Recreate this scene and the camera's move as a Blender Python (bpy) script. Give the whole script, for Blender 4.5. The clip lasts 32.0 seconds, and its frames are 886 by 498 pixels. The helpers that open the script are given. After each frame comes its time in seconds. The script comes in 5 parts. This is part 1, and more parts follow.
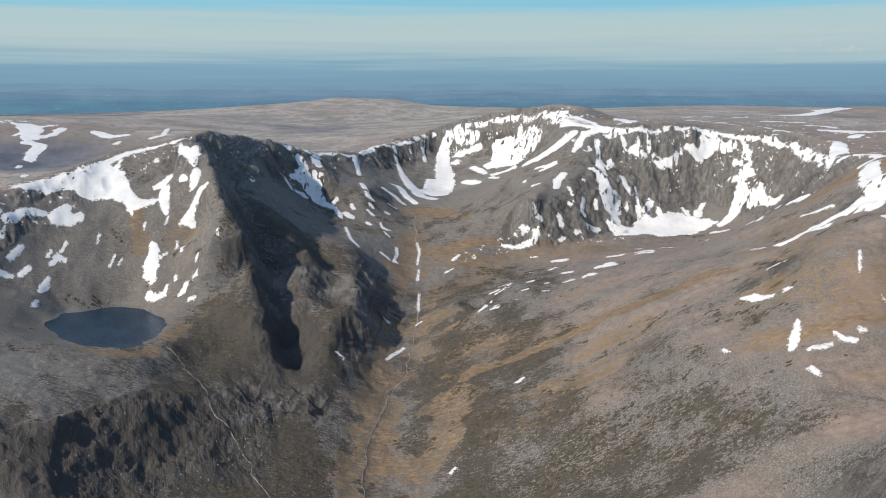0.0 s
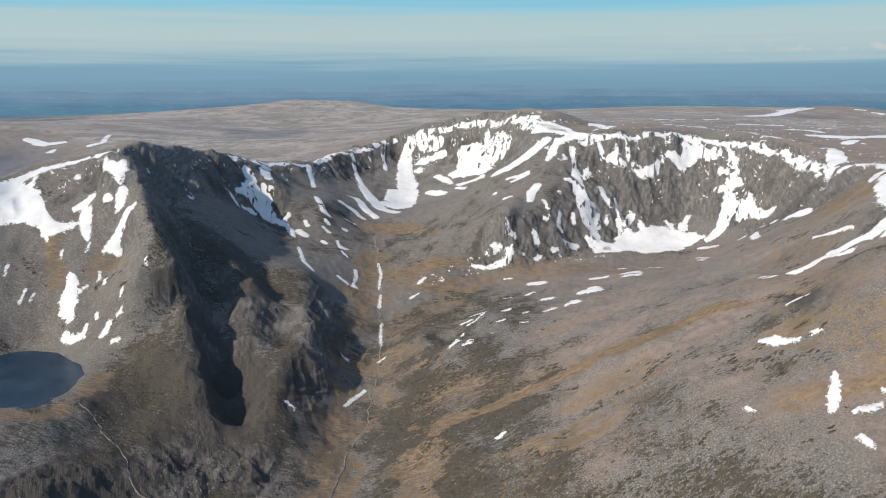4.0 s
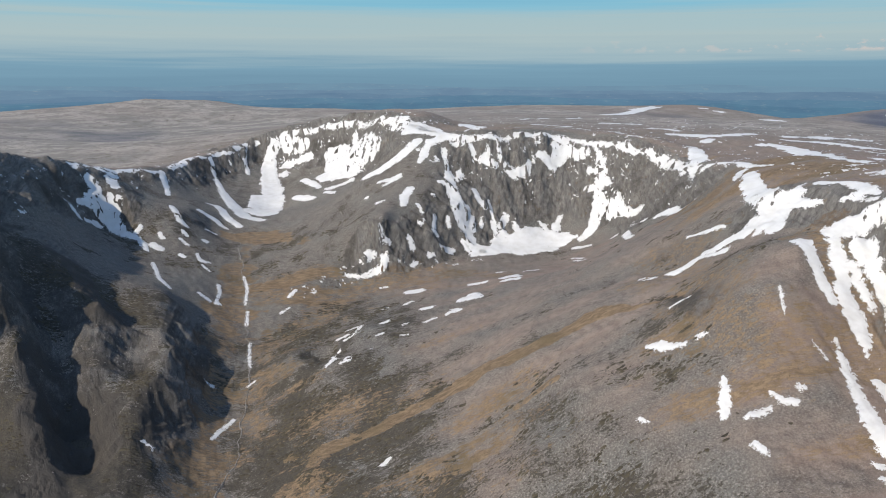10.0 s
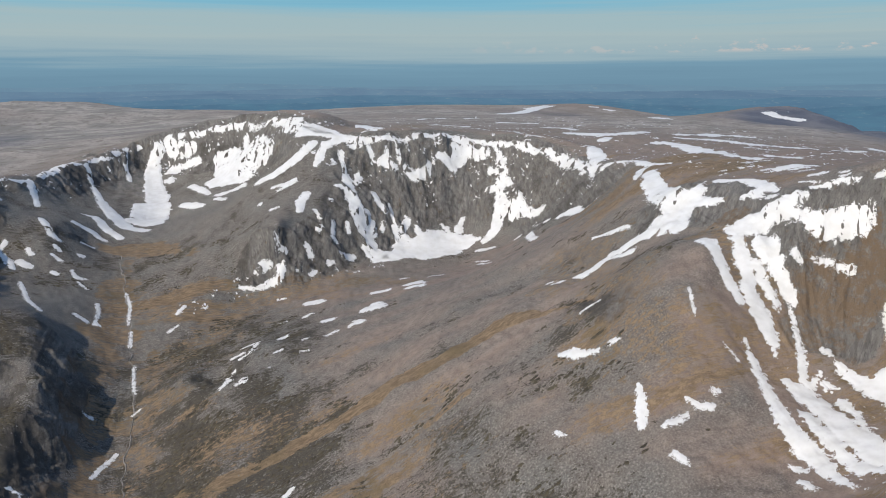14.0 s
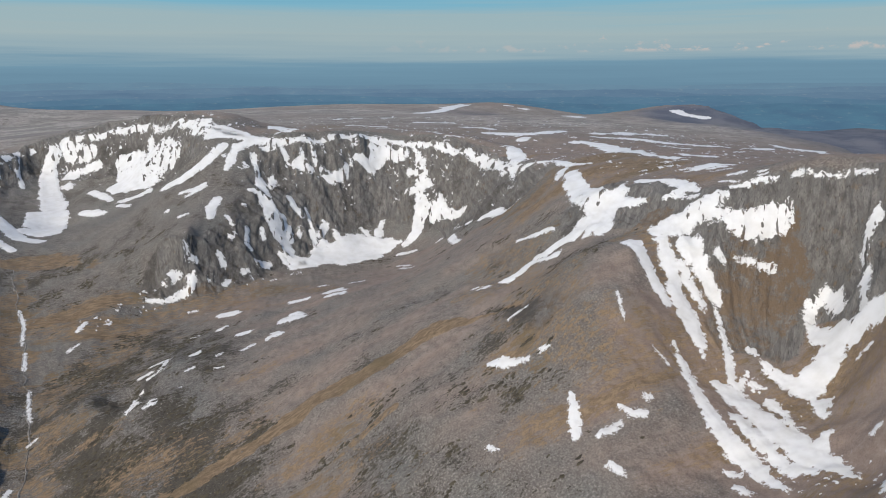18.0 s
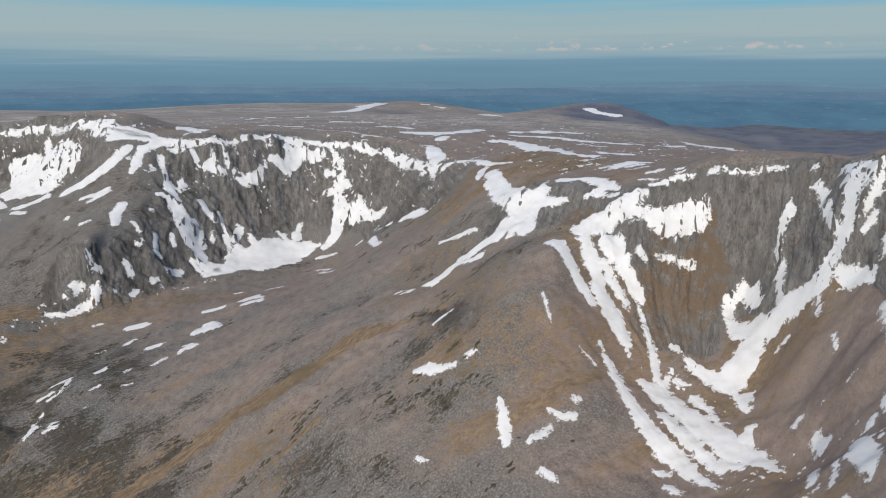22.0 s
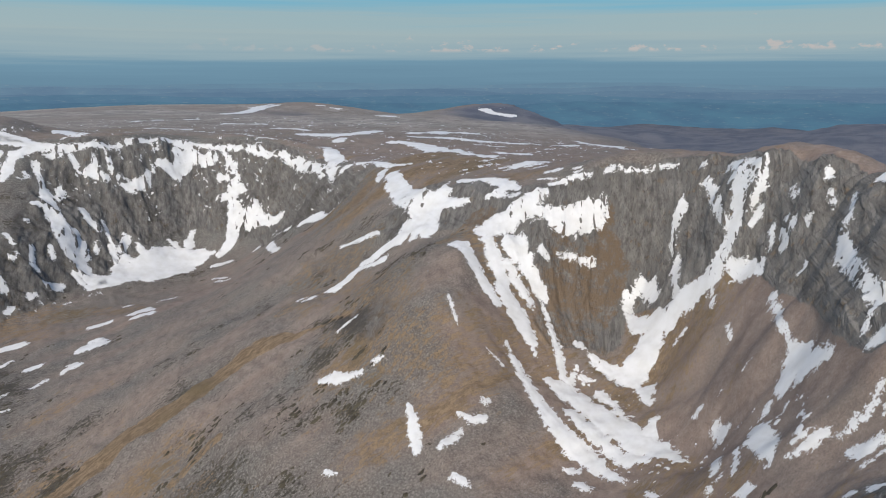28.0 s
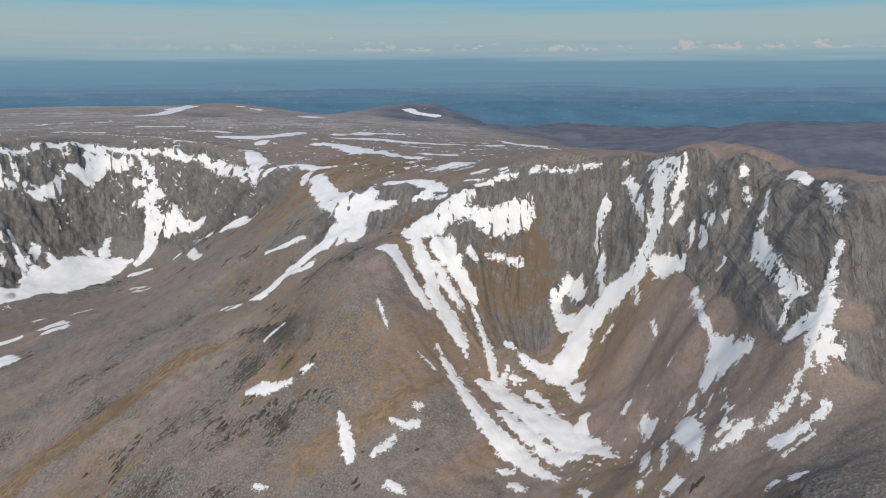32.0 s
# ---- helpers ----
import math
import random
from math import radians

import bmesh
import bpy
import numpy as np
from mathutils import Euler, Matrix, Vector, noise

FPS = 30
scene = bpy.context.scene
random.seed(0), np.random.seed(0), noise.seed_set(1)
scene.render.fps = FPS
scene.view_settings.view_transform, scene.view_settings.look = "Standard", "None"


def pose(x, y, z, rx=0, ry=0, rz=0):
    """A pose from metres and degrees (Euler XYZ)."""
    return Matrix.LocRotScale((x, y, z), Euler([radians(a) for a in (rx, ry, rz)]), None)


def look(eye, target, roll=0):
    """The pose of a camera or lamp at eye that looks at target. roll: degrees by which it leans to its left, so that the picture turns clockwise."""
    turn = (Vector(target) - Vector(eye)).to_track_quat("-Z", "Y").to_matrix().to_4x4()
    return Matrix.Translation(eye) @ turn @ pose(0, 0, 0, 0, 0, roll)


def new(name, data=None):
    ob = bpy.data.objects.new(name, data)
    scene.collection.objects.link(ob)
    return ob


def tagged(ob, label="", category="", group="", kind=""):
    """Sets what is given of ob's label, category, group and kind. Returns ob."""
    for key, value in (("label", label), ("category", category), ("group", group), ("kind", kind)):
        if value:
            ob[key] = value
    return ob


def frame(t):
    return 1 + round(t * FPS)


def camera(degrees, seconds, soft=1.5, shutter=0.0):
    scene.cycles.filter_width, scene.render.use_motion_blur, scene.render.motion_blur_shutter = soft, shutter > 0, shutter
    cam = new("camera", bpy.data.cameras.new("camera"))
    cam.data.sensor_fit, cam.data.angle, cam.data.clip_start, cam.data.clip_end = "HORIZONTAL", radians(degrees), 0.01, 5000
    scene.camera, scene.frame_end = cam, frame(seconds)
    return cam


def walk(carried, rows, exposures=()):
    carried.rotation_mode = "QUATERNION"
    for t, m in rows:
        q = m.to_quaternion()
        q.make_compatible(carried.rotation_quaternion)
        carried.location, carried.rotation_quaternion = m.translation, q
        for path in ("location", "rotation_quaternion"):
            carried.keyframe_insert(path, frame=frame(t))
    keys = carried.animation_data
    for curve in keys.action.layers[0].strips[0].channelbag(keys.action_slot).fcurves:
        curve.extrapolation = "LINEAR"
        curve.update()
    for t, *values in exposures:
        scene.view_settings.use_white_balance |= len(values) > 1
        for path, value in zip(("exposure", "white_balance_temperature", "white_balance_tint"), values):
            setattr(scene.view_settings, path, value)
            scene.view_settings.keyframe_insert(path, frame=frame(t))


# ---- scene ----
cam = camera(61.62, 32.0, soft=1.0)
PATH = [
    (0.0, pose(0.04, -0.27, 599.90, 77.39, -0.12, -0.00)),
    (0.5, pose(-0.07, 19.35, 601.07, 77.33, -0.09, -0.01)),
    (1.0, pose(-0.32, 38.88, 602.03, 77.31, -0.04, -0.06)),
    (1.5, pose(-0.64, 57.43, 602.73, 77.33, 0.01, -0.09)),
    (2.0, pose(-0.96, 73.68, 603.20, 77.36, 0.04, -0.08)),
    (2.5, pose(-1.24, 86.00, 603.52, 77.39, 0.06, -0.39)),
    (3.0, pose(-1.51, 94.43, 603.79, 77.40, 0.07, -1.34)),
    (3.5, pose(-1.82, 100.65, 604.02, 77.41, 0.08, -2.20)),
    (5.5, pose(-3.73, 112.72, 604.73, 77.38, 0.02, -5.63)),
    (6.0, pose(-3.97, 116.57, 604.91, 77.39, -0.00, -6.46)),
    (6.5, pose(-4.07, 120.51, 605.09, 77.38, -0.02, -7.36)),
    (7.0, pose(-3.97, 124.53, 605.27, 77.37, -0.02, -8.20)),
    (7.5, pose(-3.78, 128.53, 605.39, 77.36, -0.02, -9.01)),
    (8.0, pose(-3.63, 132.44, 605.44, 77.35, -0.03, -9.88)),
    (8.5, pose(-3.56, 136.25, 605.43, 77.34, -0.05, -10.74)),
    (9.0, pose(-3.49, 139.99, 605.39, 77.34, -0.07, -11.62)),
    (9.5, pose(-3.36, 143.72, 605.32, 77.34, -0.09, -12.45)),
    (10.0, pose(-3.07, 147.51, 605.24, 77.33, -0.10, -13.32)),
    (10.5, pose(-2.57, 151.42, 605.15, 77.34, -0.11, -14.12)),
    (11.0, pose(-1.86, 155.44, 605.04, 77.36, -0.09, -14.97)),
    (11.5, pose(-0.96, 159.51, 604.93, 77.37, -0.08, -15.98)),
    (12.0, pose(0.05, 163.54, 604.82, 77.38, -0.06, -17.00)),
    (12.5, pose(1.13, 167.51, 604.72, 77.38, -0.04, -18.09)),
    (13.0, pose(2.25, 171.42, 604.66, 77.37, -0.01, -19.14)),
    (13.5, pose(3.36, 175.30, 604.68, 77.36, 0.01, -20.19)),
    (14.0, pose(4.41, 179.17, 604.79, 77.33, 0.03, -21.21)),
    (14.5, pose(5.36, 183.00, 604.98, 77.31, 0.03, -22.34)),
    (15.0, pose(6.24, 186.62, 605.18, 77.27, 0.02, -23.39)),
    (15.5, pose(7.10, 189.88, 605.35, 77.25, 0.01, -24.42)),
    (17.5, pose(10.12, 199.01, 605.60, 77.25, 0.06, -26.94)),
    (18.0, pose(10.68, 201.16, 605.68, 77.24, 0.03, -27.64)),
    (18.5, pose(11.30, 203.37, 605.74, 77.23, -0.00, -28.58)),
    (19.0, pose(12.28, 205.87, 605.75, 77.22, -0.01, -29.65)),
    (19.5, pose(13.58, 208.53, 605.69, 77.21, -0.01, -30.82)),
    (20.0, pose(14.81, 210.90, 605.61, 77.19, 0.00, -31.94)),
    (20.5, pose(15.66, 212.65, 605.58, 77.17, -0.00, -32.35)),
    (21.0, pose(16.09, 213.72, 605.62, 77.16, -0.01, -32.88)),
    (21.5, pose(16.28, 214.38, 605.72, 77.14, -0.02, -33.42)),
    (22.0, pose(16.43, 214.94, 605.83, 77.13, -0.01, -33.98)),
    (22.5, pose(16.62, 215.56, 605.89, 77.12, -0.00, -34.56)),
    (23.0, pose(16.83, 216.21, 605.88, 77.13, -0.02, -35.14)),
    (23.5, pose(17.09, 216.88, 605.79, 77.15, -0.03, -35.72)),
    (24.0, pose(17.42, 217.54, 605.65, 77.18, -0.05, -36.32)),
    (24.5, pose(17.84, 218.21, 605.51, 77.20, -0.06, -36.89)),
    (25.0, pose(18.30, 218.91, 605.42, 77.20, -0.05, -37.50)),
    (25.5, pose(18.72, 219.63, 605.37, 77.20, -0.03, -38.10)),
    (27.5, pose(19.83, 222.69, 605.45, 77.20, -0.07, -41.07)),
    (28.0, pose(20.07, 223.30, 605.55, 77.20, -0.06, -41.86)),
    (28.5, pose(20.35, 223.85, 605.66, 77.20, -0.05, -42.60)),
    (29.0, pose(20.70, 224.39, 605.77, 77.20, -0.04, -43.33)),
    (29.5, pose(21.07, 224.92, 605.86, 77.21, -0.03, -44.06)),
    (30.0, pose(21.39, 225.44, 605.95, 77.22, -0.04, -44.75)),
    (30.5, pose(21.64, 225.90, 606.09, 77.22, -0.04, -45.52)),
    (31.0, pose(21.84, 226.28, 606.29, 77.22, -0.02, -46.24)),
    (31.5, pose(22.04, 226.54, 606.55, 77.20, 0.01, -46.96)),
    (32.0, pose(22.30, 226.66, 606.85, 77.18, 0.07, -47.63)),
]
walk(cam, PATH, [(0.0, 0.25, 6880, 10), (3.0, 0.25, 6880, 10), (8.0, 0.16, 6810, 10), (14.0, -0.02, 6720, 10), (20.0, -0.13, 6670, 10), (32.0, -0.13, 6670, 10)])


# ---- daylight ----
SUN_AZ, SUN_EL = 243.0, 35.0  # degrees: clockwise from +y, and above the horizon
sun = new("sun", bpy.data.lights.new("sun", "SUN"))
sun.data.energy, sun.data.angle, sun.data.color = 4.75, radians(0.55), (1.0, 0.905, 0.775)
sun_way = Vector((math.sin(radians(SUN_AZ)) * math.cos(radians(SUN_EL)), math.cos(radians(SUN_AZ)) * math.cos(radians(SUN_EL)), math.sin(radians(SUN_EL))))
sun.matrix_world = look(sun_way * 3000, (0, 0, 0))

world = bpy.data.worlds.new("sky")
scene.world = world
world.use_nodes = True
wt = world.node_tree
wt.nodes.clear()


def wnode(kind, **values):
    n = wt.nodes.new(kind)
    for key, value in values.items():
        n.inputs[key].default_value = value
    return n


w_out = wnode("ShaderNodeOutputWorld")
w_bg = wnode("ShaderNodeBackground", Strength=1.0)
w_sky = wnode("ShaderNodeTexSky")
w_sky.sky_type, w_sky.sun_disc = "NISHITA", False
w_sky.sun_elevation, w_sky.sun_rotation = radians(SUN_EL), radians(SUN_AZ)
w_sky.altitude, w_sky.dust_density = 1200, 0.6
w_dim = wnode("ShaderNodeMix")
w_dim.data_type, w_dim.blend_type = "RGBA", "MULTIPLY"
w_dim.inputs[0].default_value, w_dim.inputs[7].default_value = 1.0, (0.218, 0.224, 0.222, 1)
wt.links.new(w_sky.outputs[0], w_dim.inputs[6])
w_co = wnode("ShaderNodeTexCoord")
w_sep = wnode("ShaderNodeSeparateXYZ")
wt.links.new(w_co.outputs["Generated"], w_sep.inputs[0])
# thin drifting sheets of cloud over the horizon
w_map = wnode("ShaderNodeMapping")
w_map.inputs["Scale"].default_value = (1.5, 1.5, 60)
w_cloud = wnode("ShaderNodeTexNoise", Scale=1.6, Detail=6.0, Roughness=0.55)
wt.links.new(w_co.outputs["Generated"], w_map.inputs[0])
wt.links.new(w_map.outputs[0], w_cloud.inputs["Vector"])
w_shift = wnode("ShaderNodeMath")
w_shift.operation = "MULTIPLY_ADD"
w_shift.inputs[1].default_value = 0.046
wt.links.new(w_cloud.outputs["Fac"], w_shift.inputs[0])
wt.links.new(w_sep.outputs["Z"], w_shift.inputs[2])
w_range = wnode("ShaderNodeMapRange")
w_range.inputs["From Min"].default_value, w_range.inputs["From Max"].default_value = -0.05, 0.2
wt.links.new(w_shift.outputs[0], w_range.inputs[0])
w_ramp = wnode("ShaderNodeValToRGB")


def srgb(r, g, b):
    return tuple(((c / 255 + 0.055) / 1.055) ** 2.4 if c > 10 else c / 3294.6 for c in (r, g, b)) + (1,)


def fill_ramp(ramp, stops):
    while len(ramp.elements) < len(stops):
        ramp.elements.new(0.5)
    for e, (at, colour) in zip(ramp.elements, stops):
        e.position, e.color = at, colour


def sky_at(z):
    return (z + 0.023 + 0.05) / 0.25


fill_ramp(w_ramp.color_ramp, [
    (sky_at(-0.034), srgb(100, 136, 160)), (sky_at(0.0), srgb(110, 146, 170)), (sky_at(0.02), srgb(118, 156, 179)),
    (sky_at(0.034), srgb(152, 178, 190)), (sky_at(0.055), srgb(166, 187, 193)), (sky_at(0.078), srgb(160, 187, 196)),
    (sky_at(0.098), srgb(128, 184, 208)), (sky_at(0.13), srgb(100, 168, 202))])
wt.links.new(w_range.outputs[0], w_ramp.inputs[0])
w_high = wnode("ShaderNodeMapRange")
w_high.inputs["From Min"].default_value, w_high.inputs["From Max"].default_value = 0.12, 0.35
wt.links.new(w_sep.outputs["Z"], w_high.inputs[0])
w_mix = wnode("ShaderNodeMix")
w_mix.data_type = "RGBA"
wt.links.new(w_high.outputs[0], w_mix.inputs[0])
# small heaped clouds low over the horizon
w_puff = wnode("ShaderNodeTexNoise", Scale=42.0, Detail=5.0, Roughness=0.6)
w_puff_map = wnode("ShaderNodeMapping")
w_puff_map.inputs["Scale"].default_value = (1, 1, 2.2)
wt.links.new(w_co.outputs["Generated"], w_puff_map.inputs[0])
wt.links.new(w_puff_map.outputs[0], w_puff.inputs["Vector"])
w_band = wnode("ShaderNodeMapRange")
w_band.interpolation_type = "SMOOTHSTEP"
w_band.inputs[1].default_value, w_band.inputs[2].default_value = 0.058, 0.038
wt.links.new(w_sep.outputs["Z"], w_band.inputs[0])
w_floor = wnode("ShaderNodeMapRange")
w_floor.interpolation_type = "SMOOTHSTEP"
w_floor.inputs[1].default_value, w_floor.inputs[2].default_value = 0.034, 0.039
wt.links.new(w_sep.outputs["Z"], w_floor.inputs[0])
w_east = wnode("ShaderNodeMapRange")
w_east.inputs[1].default_value, w_east.inputs[2].default_value = 0.35, 0.7
wt.links.new(w_sep.outputs["X"], w_east.inputs[0])
w_heap = wnode("ShaderNodeMath")
w_heap.operation = "MULTIPLY_ADD"
w_heap.inputs[1].default_value = 0.2
wt.links.new(w_band.outputs[0], w_heap.inputs[0])
wt.links.new(w_puff.outputs["Fac"], w_heap.inputs[2])
w_cut = wnode("ShaderNodeMapRange")
w_cut.interpolation_type = "SMOOTHSTEP"
w_cut.inputs[1].default_value, w_cut.inputs[2].default_value = 0.68, 0.8
wt.links.new(w_heap.outputs[0], w_cut.inputs[0])
w_gate = wnode("ShaderNodeMath")
w_gate.operation = "MULTIPLY"
wt.links.new(w_cut.outputs[0], w_gate.inputs[0])
wt.links.new(w_floor.outputs[0], w_gate.inputs[1])
w_gate_east = wnode("ShaderNodeMath")
w_gate_east.operation = "MULTIPLY"
wt.links.new(w_gate.outputs[0], w_gate_east.inputs[0])
wt.links.new(w_east.outputs[0], w_gate_east.inputs[1])
w_heaps = wnode("ShaderNodeMix")
w_heaps.data_type = "RGBA"
wt.links.new(w_gate_east.outputs[0], w_heaps.inputs[0])
wt.links.new(w_ramp.outputs[0], w_heaps.inputs[6])
w_heaps.inputs[7].default_value = srgb(192, 191, 192)
wt.links.new(w_heaps.outputs[2], w_mix.inputs[6])
wt.links.new(w_dim.outputs[2], w_mix.inputs[7])
wt.links.new(w_mix.outputs[2], w_bg.inputs[0])
wt.links.new(w_bg.outputs[0], w_out.inputs[0])


# ---- materials ----
def material(name, build):
    m = bpy.data.materials.new(name)
    m.use_nodes = True
    t = m.node_tree
    t.nodes.clear()
    out = t.nodes.new("ShaderNodeOutputMaterial")
    t.links.new(build(t), out.inputs["Surface"])
    return m


def node(t, kind, links=(), **values):
    n = t.nodes.new(kind)
    for key, value in values.items():
        n.inputs[key].default_value = value
    for key, socket in dict(links).items():
        t.links.new(socket, n.inputs[key])
    return n


def math_node(t, op, a, b=None, c=None, clamp=False):
    n = t.nodes.new("ShaderNodeMath")
    n.operation, n.use_clamp = op, clamp
    for k, v in enumerate((a, b, c)):
        if v is None:
            continue
        if isinstance(v, (int, float)):
            n.inputs[k].default_value = v
        else:
            t.links.new(v, n.inputs[k])
    return n.outputs[0]


def mix_colour(t, fac, a, b, mode="MIX"):
    n = t.nodes.new("ShaderNodeMix")
    n.data_type, n.blend_type, n.clamp_factor = "RGBA", mode, True
    for k, v in ((0, fac), (6, a), (7, b)):
        if isinstance(v, (int, float)):
            n.inputs[k].default_value = v
        elif isinstance(v, tuple):
            n.inputs[k].default_value = (*v, 1) if len(v) == 3 else v
        else:
            t.links.new(v, n.inputs[k])
    return n.outputs[2]


def ramped(t, v, lo, hi):
    n = t.nodes.new("ShaderNodeMapRange")
    n.interpolation_type = "SMOOTHSTEP"
    t.links.new(v, n.inputs[0])
    n.inputs[1].default_value, n.inputs[2].default_value = lo, hi
    return n.outputs[0]


def attribute(t, name):
    n = t.nodes.new("ShaderNodeAttribute")
    n.attribute_name = name
    return n.outputs["Fac"]


def noise_tex(t, co, scale, detail=5, rough=0.55, stretch=None):
    if stretch:
        m = node(t, "ShaderNodeMapping", {"Vector": co})
        m.inputs["Scale"].default_value = stretch
        co = m.outputs[0]
    return node(t, "ShaderNodeTexNoise", {"Vector": co}, Scale=scale, Detail=detail, Roughness=rough).outputs["Fac"]


def place(t):
    n = node(t, "ShaderNodeMapping", {"Vector": t.nodes.new("ShaderNodeNewGeometry").outputs["Position"]})
    n.inputs["Scale"].default_value = (1.667, 1.667, 1.667)
    return n.outputs[0]


def streaked(t, co, scale, detail=5, rough=0.65, along=0.22):
    """Noise drawn out along the lie of the broad spur."""
    turn = node(t, "ShaderNodeMapping", {"Vector": co})
    turn.inputs["Rotation"].default_value = (0, 0, radians(8))
    return noise_tex(t, turn.outputs[0], scale, detail, rough, (along, 1.0, 0.6))


def stony(t, co, gravel, heath, mid, fine, broad, lie):
    """Grey or pink stones with tufts of dark heath."""
    stone = mix_colour(t, ramped(t, mid, 0.35, 0.68), (0.092, 0.087, 0.08), (0.145, 0.137, 0.126))
    stone = mix_colour(t, ramped(t, broad, 0.42, 0.68), stone, (0.116, 0.118, 0.112))
    pink = mix_colour(t, ramped(t, mid, 0.35, 0.68), (0.172, 0.13, 0.109), (0.226, 0.177, 0.15))
    pink = mix_colour(t, ramped(t, broad, 0.45, 0.7), pink, (0.165, 0.136, 0.118))
    stone = mix_colour(t, gravel, stone, pink)
    coarse = math_node(t, "MULTIPLY_ADD", gravel, -0.8, 1.0)
    stone = mix_colour(t, math_node(t, "MULTIPLY", ramped(t, fine, 0.51, 0.64), coarse), stone, (0.26, 0.24, 0.222))
    stone = mix_colour(t, math_node(t, "MULTIPLY", ramped(t, fine, 0.49, 0.37), coarse), stone, (0.08, 0.07, 0.06))
    tuft = math_node(t, "ADD", math_node(t, "MULTIPLY", noise_tex(t, co, 0.34, 6, 0.82), 0.68), math_node(t, "MULTIPLY", lie, 0.56))
    tuft = math_node(t, "MULTIPLY_ADD", heath, 0.4, math_node(t, "MULTIPLY_ADD", mid, 0.2, math_node(t, "SUBTRACT", tuft, 0.955)))
    dark = mix_colour(t, ramped(t, fine, 0.35, 0.7), (0.043, 0.039, 0.034), (0.08, 0.071, 0.056))
    return mix_colour(t, ramped(t, tuft, 0.0, 0.025), stone, dark)


def ground_shader(t):
    co = place(t)
    rock, grass, gravel, heath = (attribute(t, n) for n in ("rock", "grass", "gravel", "heath"))
    haze_pale, hazed_moor = attribute(t, "haze_pale"), attribute(t, "hazed_moor")
    broad, mid, fine = noise_tex(t, co, 0.012, 4), noise_tex(t, co, 0.085, 6, 0.68), noise_tex(t, co, 0.5, 5, 0.72)
    lie = streaked(t, co, 0.28)
    blocks = node(t, "ShaderNodeTexVoronoi", {"Vector": co}, Scale=0.4)
    stone = stony(t, co, gravel, heath, mid, fine, broad, lie)
    # turf, bleached after winter
    turf = mix_colour(t, ramped(t, lie, 0.36, 0.64), (0.118, 0.086, 0.056), (0.2, 0.146, 0.096))
    turf = mix_colour(t, ramped(t, broad, 0.5, 0.75), turf, (0.115, 0.088, 0.052))
    turf = mix_colour(t, ramped(t, fine, 0.46, 0.32), turf, (0.075, 0.055, 0.034))
    grown = math_node(t, "MULTIPLY_ADD", lie, 1.1, math_node(t, "MULTIPLY_ADD", fine, 0.55, math_node(t, "MULTIPLY_ADD", mid, 0.8, -1.22)))
    cover = mix_colour(t, ramped(t, math_node(t, "ADD", grass, grown), 0.42, 0.66), stone, turf)
    # gravel of the far tops, and dark heather moor below them, haze mixed into both colours
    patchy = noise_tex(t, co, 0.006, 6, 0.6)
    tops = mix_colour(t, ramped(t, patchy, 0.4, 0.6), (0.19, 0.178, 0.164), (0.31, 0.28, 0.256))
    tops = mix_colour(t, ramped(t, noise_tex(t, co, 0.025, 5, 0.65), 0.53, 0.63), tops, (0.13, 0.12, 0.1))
    cover = mix_colour(t, haze_pale, cover, mix_colour(t, ramped(t, mid, 0.52, 0.66), tops, (0.15, 0.145, 0.12)))
    hazed_heather = mix_colour(t, ramped(t, patchy, 0.36, 0.64), (0.07, 0.08, 0.106), (0.115, 0.118, 0.138))
    cover = mix_colour(t, hazed_moor, cover, hazed_heather)
    # bare rock, in upright joints
    wall = node(t, "ShaderNodeCombineXYZ", {"X": attribute(t, "along_wall"), "Y": attribute(t, "down_wall")}).outputs[0]
    seams = noise_tex(t, wall, 0.16, 8, 0.7, (1.0, 0.34, 1.0))
    faces = noise_tex(t, co, 0.045, 5, 0.6, (1.0, 1.0, 0.35))
    cracks = noise_tex(t, wall, 0.6, 4, 0.64, (1.0, 0.25, 1.0))
    crag = mix_colour(t, ramped(t, seams, 0.36, 0.62), (0.09, 0.085, 0.08), (0.192, 0.182, 0.171))
    crag = mix_colour(t, ramped(t, faces, 0.46, 0.64), crag, (0.136, 0.13, 0.122))
    crag = mix_colour(t, ramped(t, cracks, 0.42, 0.3), crag, (0.05, 0.048, 0.046))
    crag = mix_colour(t, ramped(t, mid, 0.57, 0.7), crag, (0.165, 0.125, 0.088))
    # joints that part the rock into upright blocks
    bent = node(t, "ShaderNodeVectorMath", {1: wall})
    bent.operation = "ADD"
    shift = node(t, "ShaderNodeVectorMath", {0: node(t, "ShaderNodeTexNoise", {"Vector": wall}, Scale=0.09, Detail=4.0).outputs["Color"]})
    shift.operation, shift.inputs[1].default_value = "MULTIPLY", (9.0, 9.0, 0.0)
    t.links.new(shift.outputs[0], bent.inputs[0])
    lay = node(t, "ShaderNodeMapping", {"Vector": bent.outputs[0]})
    lay.inputs["Scale"].default_value = (0.3, 0.07, 1.0)
    split = node(t, "ShaderNodeTexVoronoi", {"Vector": lay.outputs[0]}, Scale=1.0)
    split.feature = "DISTANCE_TO_EDGE"
    slab = node(t, "ShaderNodeTexVoronoi", {"Vector": lay.outputs[0]}, Scale=1.0)
    tone = node(t, "ShaderNodeSeparateColor", {0: slab.outputs["Color"]}).outputs[0]
    crag = mix_colour(t, math_node(t, "MULTIPLY", tone, 0.3), crag, (0.075, 0.072, 0.069))
